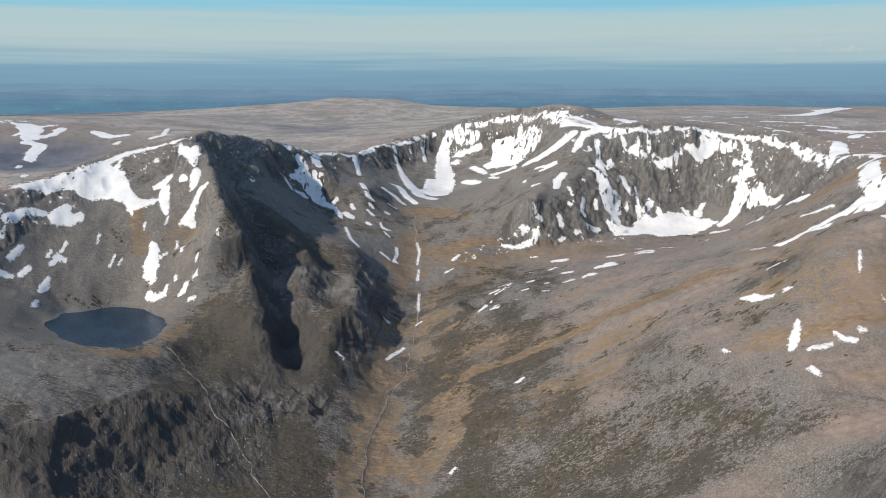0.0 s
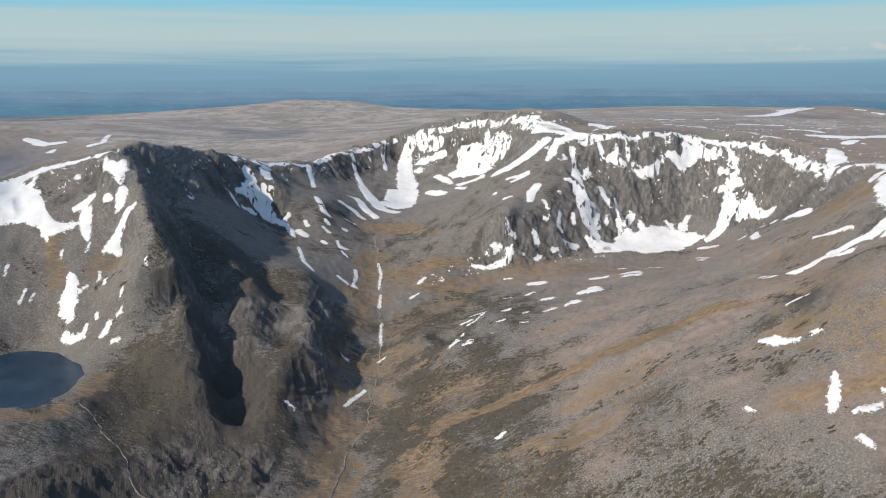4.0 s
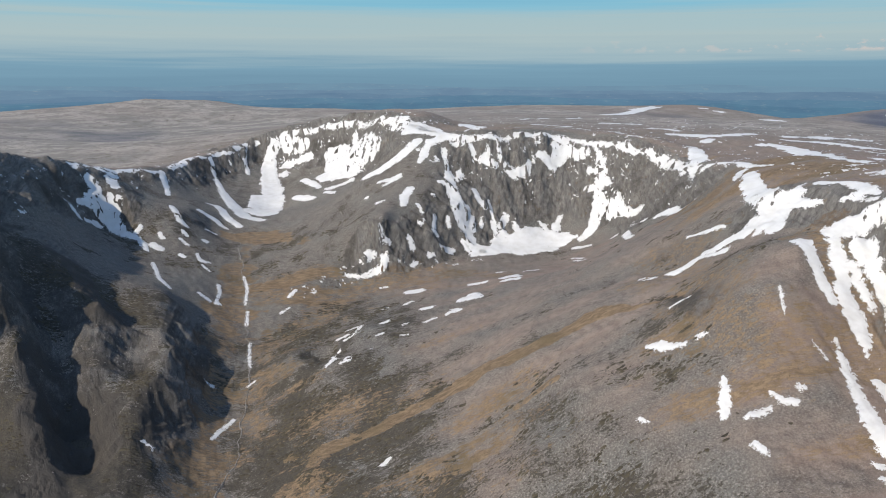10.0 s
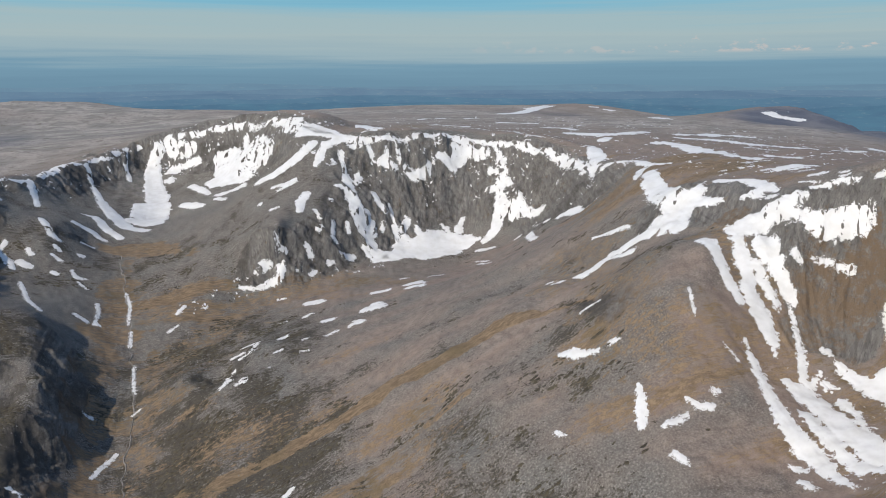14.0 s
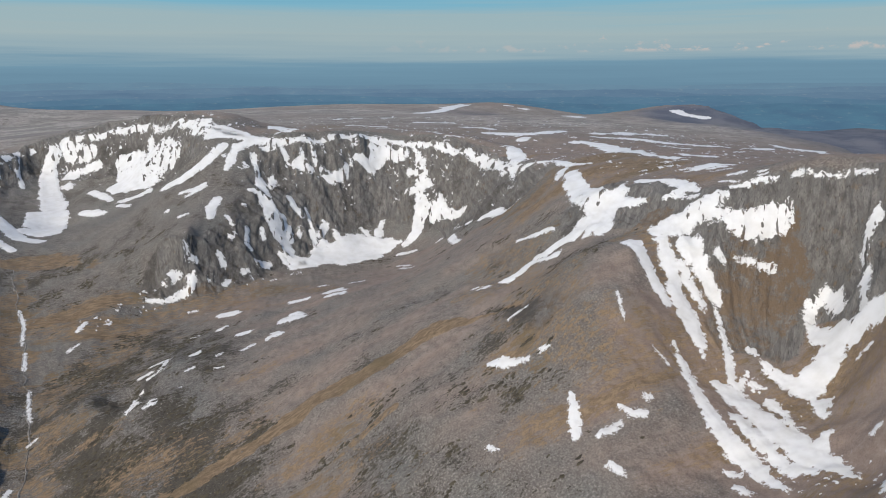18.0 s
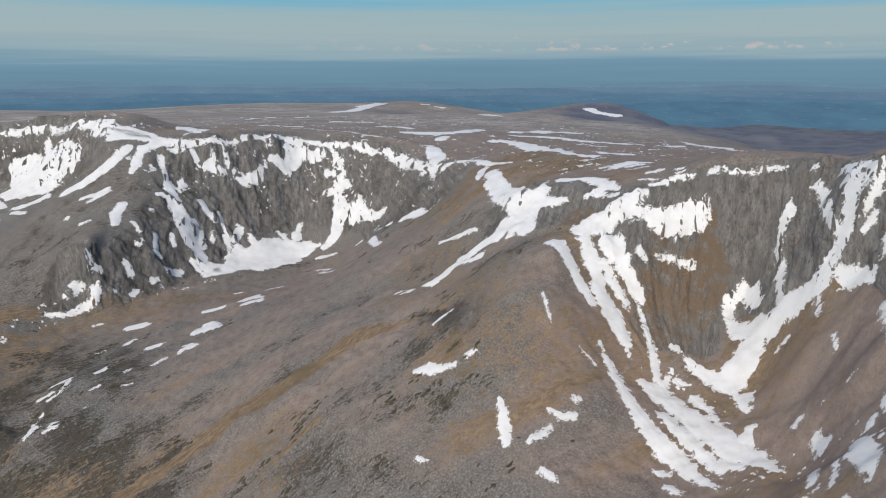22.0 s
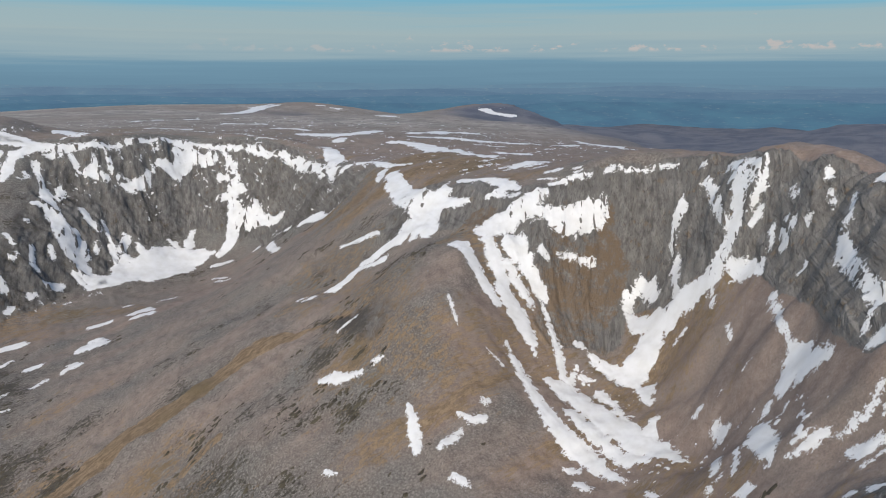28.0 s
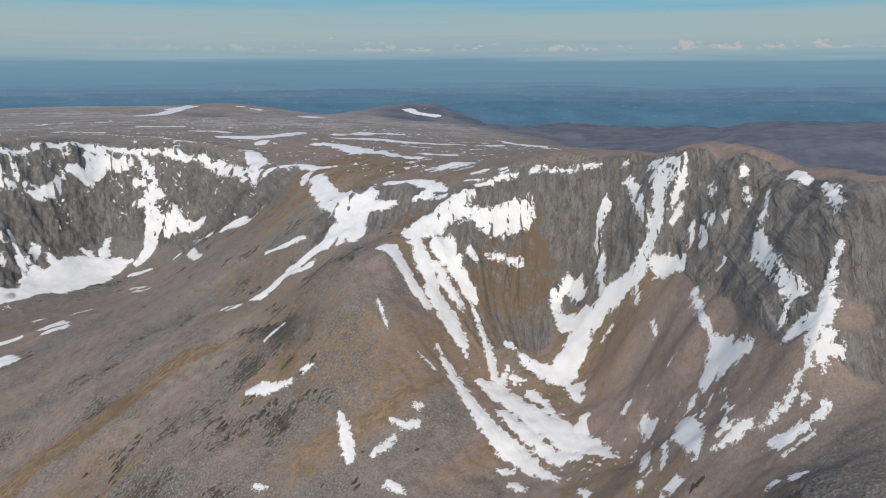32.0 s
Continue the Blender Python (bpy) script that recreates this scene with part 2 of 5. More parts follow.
    crag = mix_colour(t, math_node(t, "MULTIPLY", ramped(t, split.outputs["Distance"], 0.07, 0.0), math_node(t, "MULTIPLY", ramped(t, mid, 0.35, 0.65), 0.55)), crag, (0.038, 0.037, 0.036))
    # brown turf on the ledges; dark heath and lichen on old rock, doubling as painted shade
    crag = mix_colour(t, ramped(t, math_node(t, "MULTIPLY_ADD", grass, 0.9, math_node(t, "MULTIPLY_ADD", fine, 0.5, math_node(t, "MULTIPLY", mid, 0.9))), 1.06, 1.28), crag, (0.135, 0.1, 0.07))
    crag = mix_colour(t, ramped(t, math_node(t, "MULTIPLY_ADD", heath, 0.7, math_node(t, "MULTIPLY_ADD", fine, 0.7, math_node(t, "MULTIPLY", mid, 0.5))), 0.72, 1.15), crag, (0.058, 0.053, 0.048))
    bare = math_node(t, "ADD", rock, math_node(t, "MULTIPLY_ADD", mid, 1.1, math_node(t, "MULTIPLY_ADD", fine, 0.5, -0.8)))
    colour = mix_colour(t, ramped(t, bare, 0.32, 0.55), cover, crag)
    grit = noise_tex(t, co, 1.1, 4, 0.75)
    shade = node(t, "ShaderNodeMapRange", {0: grit})
    shade.inputs[1].default_value, shade.inputs[2].default_value, shade.inputs[3].default_value, shade.inputs[4].default_value = 0.34, 0.66, 0.84, 1.16
    speck = node(t, "ShaderNodeCombineXYZ", {"X": shade.outputs[0], "Y": shade.outputs[0], "Z": shade.outputs[0]})
    colour = mix_colour(t, 1.0, colour, speck.outputs[0], "MULTIPLY")
    height = math_node(t, "MULTIPLY", math_node(t, "MULTIPLY_ADD", fine, 2.2, math_node(t, "MULTIPLY", blocks.outputs["Distance"], 0.35)), math_node(t, "MULTIPLY_ADD", gravel, -0.7, 1.0))
    height = math_node(t, "ADD", height, math_node(t, "MULTIPLY", math_node(t, "MULTIPLY_ADD", seams, 4.0, math_node(t, "MINIMUM", math_node(t, "MULTIPLY", split.outputs["Distance"], 6.0), 0.5)), rock))
    bump = node(t, "ShaderNodeBump", {"Height": height}, Strength=0.65, Distance=0.8)
    return node(t, "ShaderNodeBsdfPrincipled", {"Base Color": colour, "Normal": bump.outputs[0]}, Roughness=0.93, **{"Specular IOR Level": 0.2}).outputs[0]


def burn_shader(t):
    co = place(t)
    n, f = noise_tex(t, co, 0.12, 3), noise_tex(t, co, 0.9, 4, 0.7)
    colour = mix_colour(t, ramped(t, f, 0.4, 0.6), (0.045, 0.04, 0.035), (0.24, 0.225, 0.205))
    return node(t, "ShaderNodeBsdfPrincipled", {"Base Color": colour, "Roughness": math_node(t, "MULTIPLY_ADD", n, 0.6, 0.2)}).outputs[0]


def snow_shader(t):
    co = place(t)
    n, f, g = noise_tex(t, co, 0.06, 5), noise_tex(t, co, 0.75, 5, 0.72), noise_tex(t, co, 0.2, 6, 0.7)
    colour = mix_colour(t, ramped(t, n, 0.35, 0.75), (0.57, 0.574, 0.578), (0.505, 0.503, 0.494))
    colour = mix_colour(t, ramped(t, f, 0.68, 0.82), colour, (0.42, 0.39, 0.36))
    # where the snow thins out it breaks up, and the ground shows between the last of it
    thin = math_node(t, "MULTIPLY_ADD", f, 9.0, math_node(t, "MULTIPLY_ADD", g, 16.0, attribute(t, "depth")))
    bump = node(t, "ShaderNodeBump", {"Height": math_node(t, "ADD", n, f)}, Strength=0.18, Distance=0.6)
    lying = node(t, "ShaderNodeBsdfPrincipled", {"Base Color": colour, "Normal": bump.outputs[0]}, Roughness=0.65)
    melted = node(t, "ShaderNodeBsdfTransparent")
    mix = node(t, "ShaderNodeMixShader", {"Fac": ramped(t, thin, 12.0, 12.4)})
    t.links.new(melted.outputs[0], mix.inputs[1])
    t.links.new(lying.outputs[0], mix.inputs[2])
    return mix.outputs[0]


def water_shader(t):
    co = place(t)
    bump = node(t, "ShaderNodeBump", {"Height": noise_tex(t, co, 0.35, 4, 0.6)}, Strength=0.5, Distance=0.5)
    colour = mix_colour(t, ramped(t, noise_tex(t, co, 0.02, 3), 0.35, 0.7), (0.01, 0.026, 0.046), (0.018, 0.04, 0.066))
    return node(t, "ShaderNodeBsdfPrincipled", {"Base Color": colour, "Normal": bump.outputs[0]}, Roughness=0.2, IOR=1.2).outputs[0]


# gives off its own colour, with the haze over far land already in it
def haze_glow_shader(colour, deep):
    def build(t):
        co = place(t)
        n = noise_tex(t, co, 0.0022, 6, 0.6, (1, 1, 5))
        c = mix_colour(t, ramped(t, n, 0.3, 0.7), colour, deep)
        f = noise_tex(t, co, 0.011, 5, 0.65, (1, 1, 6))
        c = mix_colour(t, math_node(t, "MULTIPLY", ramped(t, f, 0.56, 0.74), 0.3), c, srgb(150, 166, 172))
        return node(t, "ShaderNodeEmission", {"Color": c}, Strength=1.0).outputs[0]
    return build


def boulder_shader(t):
    co = place(t)
    pick = node(t, "ShaderNodeNewGeometry").outputs["Random Per Island"]
    colour = mix_colour(t, pick, (0.085, 0.08, 0.075), (0.185, 0.174, 0.162))
    colour = mix_colour(t, ramped(t, noise_tex(t, co, 1.5, 4), 0.45, 0.7), colour, (0.16, 0.15, 0.13))
    return node(t, "ShaderNodeBsdfPrincipled", {"Base Color": colour}, Roughness=0.9).outputs[0]


def tuft_shader(t):
    co = place(t)
    pick = node(t, "ShaderNodeNewGeometry").outputs["Random Per Island"]
    colour = mix_colour(t, pick, (0.036, 0.033, 0.028), (0.078, 0.069, 0.05))
    colour = mix_colour(t, ramped(t, noise_tex(t, co, 1.2, 4), 0.5, 0.7), colour, (0.095, 0.076, 0.046))
    return node(t, "ShaderNodeBsdfPrincipled", {"Base Color": colour}, Roughness=0.95, **{"Specular IOR Level": 0.1}).outputs[0]


BOULDER, TUFT = material("granite_boulders", boulder_shader), material("heath", tuft_shader)
GROUND, SNOW, WATER = material("ground", ground_shader), material("old_snow", snow_shader), material("tarn_water", water_shader)
BURN = material("burn_stones", burn_shader)

# ---- landform: a plan of crest, rim, foot and stream lines; one unit of the plan is K metres ----
K = 0.6
PLAN = {
    # the shaded ridge, its summit and the tarn below it
    "west_crest": [(-1050, 1200, 745), (-950, 1350, 768), (-875, 1455, 790), (-810, 1550, 816), (-725, 1650, 850), (-615, 1680, 870), (-540, 1665, 885)],
    "west_back": [(-1200, 1400, 660), (-1050, 1600, 690), (-900, 1800, 720), (-700, 1880, 780)],
    "spine": [(-540, 1665, 885), (-480, 1535, 828), (-425, 1430, 780), (-390, 1375, 728), (-355, 1320, 663), (-310, 1250, 603), (-272, 1165, 548), (-280, 1120, 525)],
    "west_slope_high": [(-930, 1220, 700), (-835, 1375, 737), (-785, 1495, 772), (-695, 1550, 787), (-585, 1585, 822)],
    "west_slope_low": [(-870, 1150, 648), (-800, 1305, 648), (-745, 1405, 697), (-660, 1455, 712), (-555, 1480, 740), (-495, 1455, 722), (-430, 1381, 722)],
    "west_slope_foot": [(-800, 1130, 624), (-765, 1225, 614), (-740, 1285, 616), (-688, 1340, 626), (-635, 1380, 646), (-550, 1360, 632), (-485, 1355, 655)],
    "tarn_apron": [(-440, 1275, 592), (-400, 1200, 578), (-405, 1130, 560), (-365, 1195, 575), (-385, 1345, 655)],
    "tarn_bed": [(-650, 1235, 577), (-570, 1240, 574), (-515, 1190, 577)],
    "tarn_shore": [(-705, 1235, 590), (-690, 1308, 590), (-632, 1346, 591), (-558, 1338, 590), (-490, 1260, 589), (-444, 1150, 588), (-478, 1106, 587), (-535, 1100, 588), (-612, 1138, 588), (-705, 1235, 590)],
    "tarn_lip": [(-740, 1150, 618), (-680, 1085, 612), (-600, 1050, 602), (-540, 1050, 594), (-465, 1062, 588), (-545, 985, 588), (-475, 1005, 576), (-410, 1040, 562)],
    "bluff": [(-620, 850, 578), (-560, 865, 570), (-495, 885, 566), (-455, 955, 562), (-410, 1002, 560), (-360, 1018, 538), (-305, 1018, 516)],
    "bluff_foot": [(-600, 760, 535), (-510, 790, 530), (-462, 835, 522), (-425, 890, 515), (-385, 945, 512), (-338, 955, 502), (-285, 970, 494), (-255, 1045, 500)],
    "shade_foot": [(-218, 1120, 522), (-205, 1215, 552), (-178, 1315, 590), (-160, 1390, 608), (-197, 1584, 642), (-257, 1776, 655), (-335, 1947, 686)],
    "sub_spur": [(-400, 1615, 742), (-328, 1520, 692), (-276, 1468, 666), (-264, 1345, 606), (-262, 1236, 542)],
    "gully": [(-430, 1580, 742), (-362, 1450, 646), (-316, 1372, 600), (-290, 1250, 532), (-250, 1195, 510)],
    "spine_east": [(-525, 1713, 831), (-463, 1601, 775), (-405, 1480, 718), (-362, 1395, 674), (-328, 1335, 617)],
    "sub_spur_east": [(-350, 1642, 702), (-291, 1557, 657), (-240, 1478, 626), (-216, 1360, 578)],
    "back_rim_behind": [(-559, 1993, 840), (-518, 2105, 820), (-469, 2179, 800), (-419, 2284, 782), (-345, 2377, 775), (-304, 2510, 777), (-190, 2660, 790)],
    # the far corrie
    "back_rim": [(-540, 1665, 885), (-525, 1796, 879), (-494, 1944, 858), (-451, 2071, 837), (-391, 2161, 811), (-351, 2241, 798), (-283, 2346, 788), (-249, 2452, 788), (-167, 2619, 795), (-90, 2690, 816), (-20, 2730, 836), (70, 2700, 856), (170, 2615, 876), (220, 2550, 890), (275, 2445, 901), (310, 2300, 910), (355, 2155, 914)],
    "back_wall_foot": [(-416, 1866, 748), (-356, 1914, 706), (-280, 1961, 711), (-203, 1984, 720), (-141, 2145, 702), (-96, 2312, 693), (-39, 2411, 700), (40, 2500, 712), (130, 2420, 738), (200, 2330, 765), (264, 2188, 770)],
    "back_cliff_foot": [(-319, 1992, 763), (-283, 2071, 745), (-224, 2181, 738), (-210, 2301, 735), (-151, 2508, 735), (-85, 2601, 749), (-20, 2690, 762), (62, 2660, 780), (155, 2578, 797), (198, 2515, 810), (245, 2418, 824), (275, 2285, 850)],
    "back_floor": [(-130, 2000, 660), (-63, 2090, 676), (27, 2270, 672), (117, 2284, 722)],
    "behind_back_rim": [(-694, 2105, 764), (-593, 2291, 746), (-475, 2468, 746), (-367, 2720, 763), (-160, 2900, 790), (70, 2900, 840), (300, 2760, 868), (480, 2500, 895), (500, 2260, 905)],
    "stream": [(-110, 1900, 640), (-67, 1796, 612), (-70, 1550, 560), (-79, 1320, 508), (-92, 1190, 488), (-86, 1090, 470), (-75, 930, 442), (-40, 700, 425), (0, 300, 415), (40, -300, 405)],
    "stream_west": [(-150, 1780, 628), (-135, 1500, 580), (-125, 1245, 510), (-170, 1040, 484), (-180, 930, 462)],
    # the spur between the two far corries
    "mid_spur": [(355, 2155, 914), (310, 2080, 872), (262, 1990, 800), (230, 1900, 755), (190, 1800, 728), (218, 1740, 735), (143, 1859, 698), (60, 1900, 668)],
    "mid_spur_foot": [(34, 1676, 606), (134, 1715, 622), (230, 1690, 634), (320, 1705, 640), (409, 1722, 642)],
    "mid_spur_face": [(384, 1864, 779), (330, 1790, 735), (300, 1745, 690)],
    # the middle corrie
    "mid_rim": [(355, 2155, 914), (385, 2085, 892), (420, 2015, 876), (470, 1985, 876), (585, 1972, 886), (690, 1992, 889), (755, 1940, 880), (815, 1815, 870), (840, 1705, 862), (815, 1600, 838), (824, 1490, 862)],
    "mid_rim_back": [(480, 2120, 895), (600, 2080, 890), (720, 2100, 889), (840, 2010, 884), (920, 1850, 876), (925, 1680, 868), (920, 1500, 868)],
    "mid_ledge": [(440, 1940, 810), (580, 1915, 812), (680, 1920, 815), (740, 1870, 805), (770, 1800, 800)],
    "mid_foot": [(409, 1745, 650), (485, 1790, 668), (570, 1790, 672), (640, 1780, 680), (715, 1730, 705), (765, 1690, 740), (770, 1600, 778), (740, 1500, 790)],
    "mid_floor": [(420, 1690, 640), (520, 1700, 645), (600, 1660, 655), (640, 1560, 690), (690, 1440, 770)],
    "mid_floor_front": [(300, 1600, 632), (420, 1560, 648), (520, 1480, 680), (568, 1390, 725)],
    # the broad spur before the middle corrie
    "spur_crest": [(824, 1490, 862), (790, 1370, 864), (735, 1250, 873), (690, 1130, 866), (630, 1010, 835), (584, 960, 826), (522, 905, 792), (500, 850, 745)],
    "spur_side": [(715, 1432, 780), (640, 1330, 788), (568, 1235, 778), (515, 1119, 755), (477, 1120, 747), (445, 926, 740), (427, 863, 717)],
    "spur_shoulder": [(372, 1180, 690), (413, 960, 719), (354, 874, 673), (328, 972, 672), (291, 1124, 646)],
    "spur_west": [(128, 1413, 608), (71, 1388, 556), (23, 1411, 580), (200, 1250, 612), (259, 966, 612), (193, 926, 572), (116, 1063, 551)],
    "spur_low": [(35, 1120, 530), (15, 960, 465), (130, 905, 520), (225, 850, 565), (290, 800, 610), (345, 740, 632), (413, 765, 688), (340, 600, 610)],
    # the near corrie
    "near_rim": [(670, 1100, 866), (685, 1030, 870), (700, 965, 882), (722, 930, 890), (747, 870, 909), (790, 830, 919), (792, 785, 924), (757, 733, 930), (722, 695, 938), (690, 630, 944), (650, 565, 944), (612, 528, 945), (575, 495, 946), (540, 440, 945), (500, 380, 940), (430, 280, 930)],
    "near_rim_back": [(790, 1200, 884), (780, 1060, 889), (830, 980, 902), (900, 890, 910), (950, 820, 910), (880, 720, 917), (800, 620, 918), (720, 520, 910), (640, 420, 900)],
    "near_shelf": [(669, 903, 834), (700, 890, 838), (732, 872, 866)],
    "near_wall_foot": [(616, 935, 806), (640, 893, 788), (660, 868, 768), (690, 845, 770), (716, 818, 764)],
    "near_cliff_foot": [(716, 818, 766), (728, 775, 815), (712, 735, 845), (690, 690, 848), (665, 655, 848), (630, 612, 848), (590, 575, 858), (545, 535, 862), (505, 500, 868)],
    "near_scree": [(640, 690, 785), (610, 650, 795), (580, 615, 800), (563, 583, 804), (520, 560, 800)],
    "near_floor_top": [(556, 857, 749), (590, 830, 735), (629, 815, 738), (637, 737, 722), (610, 680, 745), (549, 623, 751)],
    "near_floor": [(578, 800, 716), (604, 780, 718), (560, 735, 706), (528, 674, 705), (557, 636, 734), (487, 561, 776)],
    "near_mouth": [(485, 812, 722), (490, 727, 687), (513, 756, 708), (500, 668, 696), (440, 640, 688), (400, 560, 720), (467, 522, 792), (400, 465, 812), (330, 380, 815)],
    "near_right": [(500, 450, 850), (545, 465, 880), (470, 400, 880), (380, 290, 870)],
    # the high plateau and what lies round it
    "plateau": [(1000, 1250, 884), (1025, 1760, 888), (998, 2276, 876), (1088, 2750, 868), (1305, 1795, 872), (1390, 1410, 866), (1380, 1250, 868), (1570, 2090, 856), (2120, 2535, 832), (2280, 2370, 828), (2260, 2075, 820), (1700, 3300, 850)],
    "plateau_south": [(600, 3000, 858), (500, 3900, 835), (475, 5480, 790), (-200, 3600, 790), (-580, 4160, 715), (-350, 5490, 725), (-700, 2600, 755)],
    "east_knoll": [(985, 820, 907), (1062, 770, 913), (1040, 690, 902)],
    "east_fall": [(1250, 700, 840), (1200, 500, 790), (1000, 350, 790), (1500, 1000, 850)],
    "far_skyline": [(-2330, 3965, 825), (-2115, 4310, 810), (-1905, 4840, 785), (-1990, 5975, 750), (-1905, 6630, 785), (-1575, 6925, 805), (-995, 7230, 865), (-460, 7285, 850), (-130, 7200, 790), (600, 6975, 780), (1100, 6810, 760), (1585, 6715, 790), (2080, 6970, 785), (2475, 6885, 800), (2850, 6570, 795), (3215, 6050, 806), (3305, 5765, 838), (3500, 5580, 816), (3740, 5100, 750)],
    "far_hills": [(3290, 3900, 830), (3360, 3490, 864), (3350, 3300, 836), (3275, 3050, 800), (2945, 2500, 780), (2215, 1800, 808), (1620, 1310, 846)],
    "far_fall": [(3900, 4300, 600), (3650, 3500, 590), (3550, 2900, 580), (3200, 2350, 600), (2600, 1700, 620), (1980, 1130, 670), (1500, 850, 780)],
    "far_hills_front": [(3065, 4605, 740), (3105, 4065, 735), (2760, 4810, 745), (2925, 3150, 795), (2970, 2795, 788), (2215, 4880, 800), (1790, 5060, 810)],
    "hazed_moor": [(3845, 2375, 625), (4325, 2300, 650), (4700, 2180, 675), (5045, 1785, 685), (4930, 1400, 720)],
    "moor_glen": [(3000, 1700, 560), (3600, 1500, 560), (3400, 900, 560), (2600, 700, 640)],
    "west_hill": [(-2030, 3445, 825), (-1775, 3245, 750), (-1595, 2890, 670), (-1540, 2575, 685), (-1720, 3610, 805), (-1495, 3385, 750), (-1390, 2880, 690), (-1315, 3460, 775)],
    "far_corrie": [(-1335, 5025, 745), (-895, 5325, 730), (-940, 4095, 735)],
    "moor_back": [(5200, 4325, 630), (5730, 4095, 615), (6290, 3295, 640), (6615, 2460, 660), (6790, 1800, 680)],
    "outer": [(-3000, 6500, 700), (-1000, 7700, 760), (1000, 7600, 700), (3000, 7000, 700), (4800, 5600, 620), (7000, 3000, 600), (7500, 600, 640), (5500, -4500, 640), (0, -7500, 640), (-5500, -4500, 660), (-7400, 600, 680), (-5500, 4500, 740)],
    "behind": [(-700, 400, 640), (-1000, -200, 800), (-600, -900, 700), (300, 100, 620), (700, 0, 880), (800, -700, 820), (100, -1200, 400), (-1300, 700, 760), (1300, 100, 830)],
}


FANS = [  # cones of scree, smooth up to the cliff's foot: a line and its half width
    ([(668, 668), (648, 672), (626, 673), (575, 653), (545, 640)], 44),
    ([(640, 745), (670, 738), (610, 711), (575, 700)], 26),
    ([(563, 587), (535, 585), (498, 531), (484, 513)], 30),
    ([(600, 622), (563, 600)], 26),
]
BROKEN = ([(682, 890), (655, 872), (695, 846), (655, 822), (630, 850)], 26)  # crag grown over with brown turf


def hash_grid(ix, iy, seed):
    h = (ix * 374761393 + iy * 668265263 + seed * 974711) & 0xFFFFFFFF
    h = ((h ^ (h >> 13)) * 1274126177) & 0xFFFFFFFF
    return ((h ^ (h >> 16)) & 0xFFFF) / 65535.0


def value_noise(x, y, seed):
    """Smooth noise, 0 to 1, one cell a unit."""
    fx, fy = np.floor(x), np.floor(y)
    ix, iy = fx.astype(np.int64), fy.astype(np.int64)
    u, v = x - fx, y - fy
    u, v = u * u * u * (u * (6 * u - 15) + 10), v * v * v * (v * (6 * v - 15) + 10)
    a, b = hash_grid(ix, iy, seed), hash_grid(ix + 1, iy, seed)
    c, d = hash_grid(ix, iy + 1, seed), hash_grid(ix + 1, iy + 1, seed)
    return a + (b - a) * u + (c - a) * v + (a - b - c + d) * u * v


def fbm(x, y, size, octaves, seed, gain=0.5):
    """Layered noise about zero, roughly -1 to 1; size is the largest lump in metres."""
    total, amp, norm = 0.0, 1.0, 0.0
    for k in range(octaves):
        c, s = math.cos(1.1 * k + seed), math.sin(1.1 * k + seed)
        total = total + amp * (2 * value_noise((c * x - s * y) / size + 17.3 * k, (s * x + c * y) / size - 9.1 * k, seed + k) - 1)
        norm, amp, size = norm + amp, amp * gain, size / 2
    return total / norm * 1.6


def ridged(x, y, size, octaves, seed):
    total, amp, norm = 0.0, 1.0, 0.0
    for k in range(octaves):
        n = 1 - np.abs(2 * value_noise(x / size + 5.7 * k, y / size + 3.3 * k, seed + k) - 1)
        total, norm = total + amp * n * n, norm + amp
        amp, size = amp * 0.5, size / 2
    return total / norm


def step(a, b, v):
    t = np.clip((v - a) / (b - a), 0, 1)
    return t * t * (3 - 2 * t)


def line_distance(x, y, line):
    best = np.full(np.shape(x), 1e9)
    for a, b in zip(line, line[1:]):
        ax, ay, bx, by = a[0], a[1], b[0], b[1]
        k = np.clip(((x - ax) * (bx - ax) + (y - ay) * (by - ay)) / ((bx - ax) ** 2 + (by - ay) ** 2), 0, 1)
        best = np.minimum(best, np.hypot(x - ax - k * (bx - ax), y - ay - k * (by - ay)))
    return best


def joint_place(x, y):
    """Where a place lies across the upright joints of its crag; each group of crags has its own strike."""
    west, back = 0.94 * x + 0.35 * y, x
    mid, near = 0.92 * x - 0.4 * y, 0.53 * x - 0.85 * y
    return np.where(y - 0.3 * x < 1130, np.where(x > 100, near, west), np.where(x > 225, mid, np.where(y > 1500 - 0.5 * (x + 500), back, west)))


def plan_points():
    pts = []
    for name, line in PLAN.items():
        for (a, b) in zip(line, line[1:]):
            a, b = np.array(a, float), np.array(b, float)
            span = np.hypot(*(b - a)[:2])
            n = max(1, int(span / 45)) if span < 420 and name not in ("plateau", "outer", "behind", "east_fall", "hazed_moor", "plateau_south") else 1
            pts += [a + (b - a) * k / n for k in range(n)]
        pts.append(np.array(line[-1], float))
    pts = np.array(pts)
    keep = []
    for k, p in enumerate(pts):
        if all(np.hypot(*(pts[j] - p)[:2]) > 12 for j in keep):
            keep.append(k)
    return pts[keep]


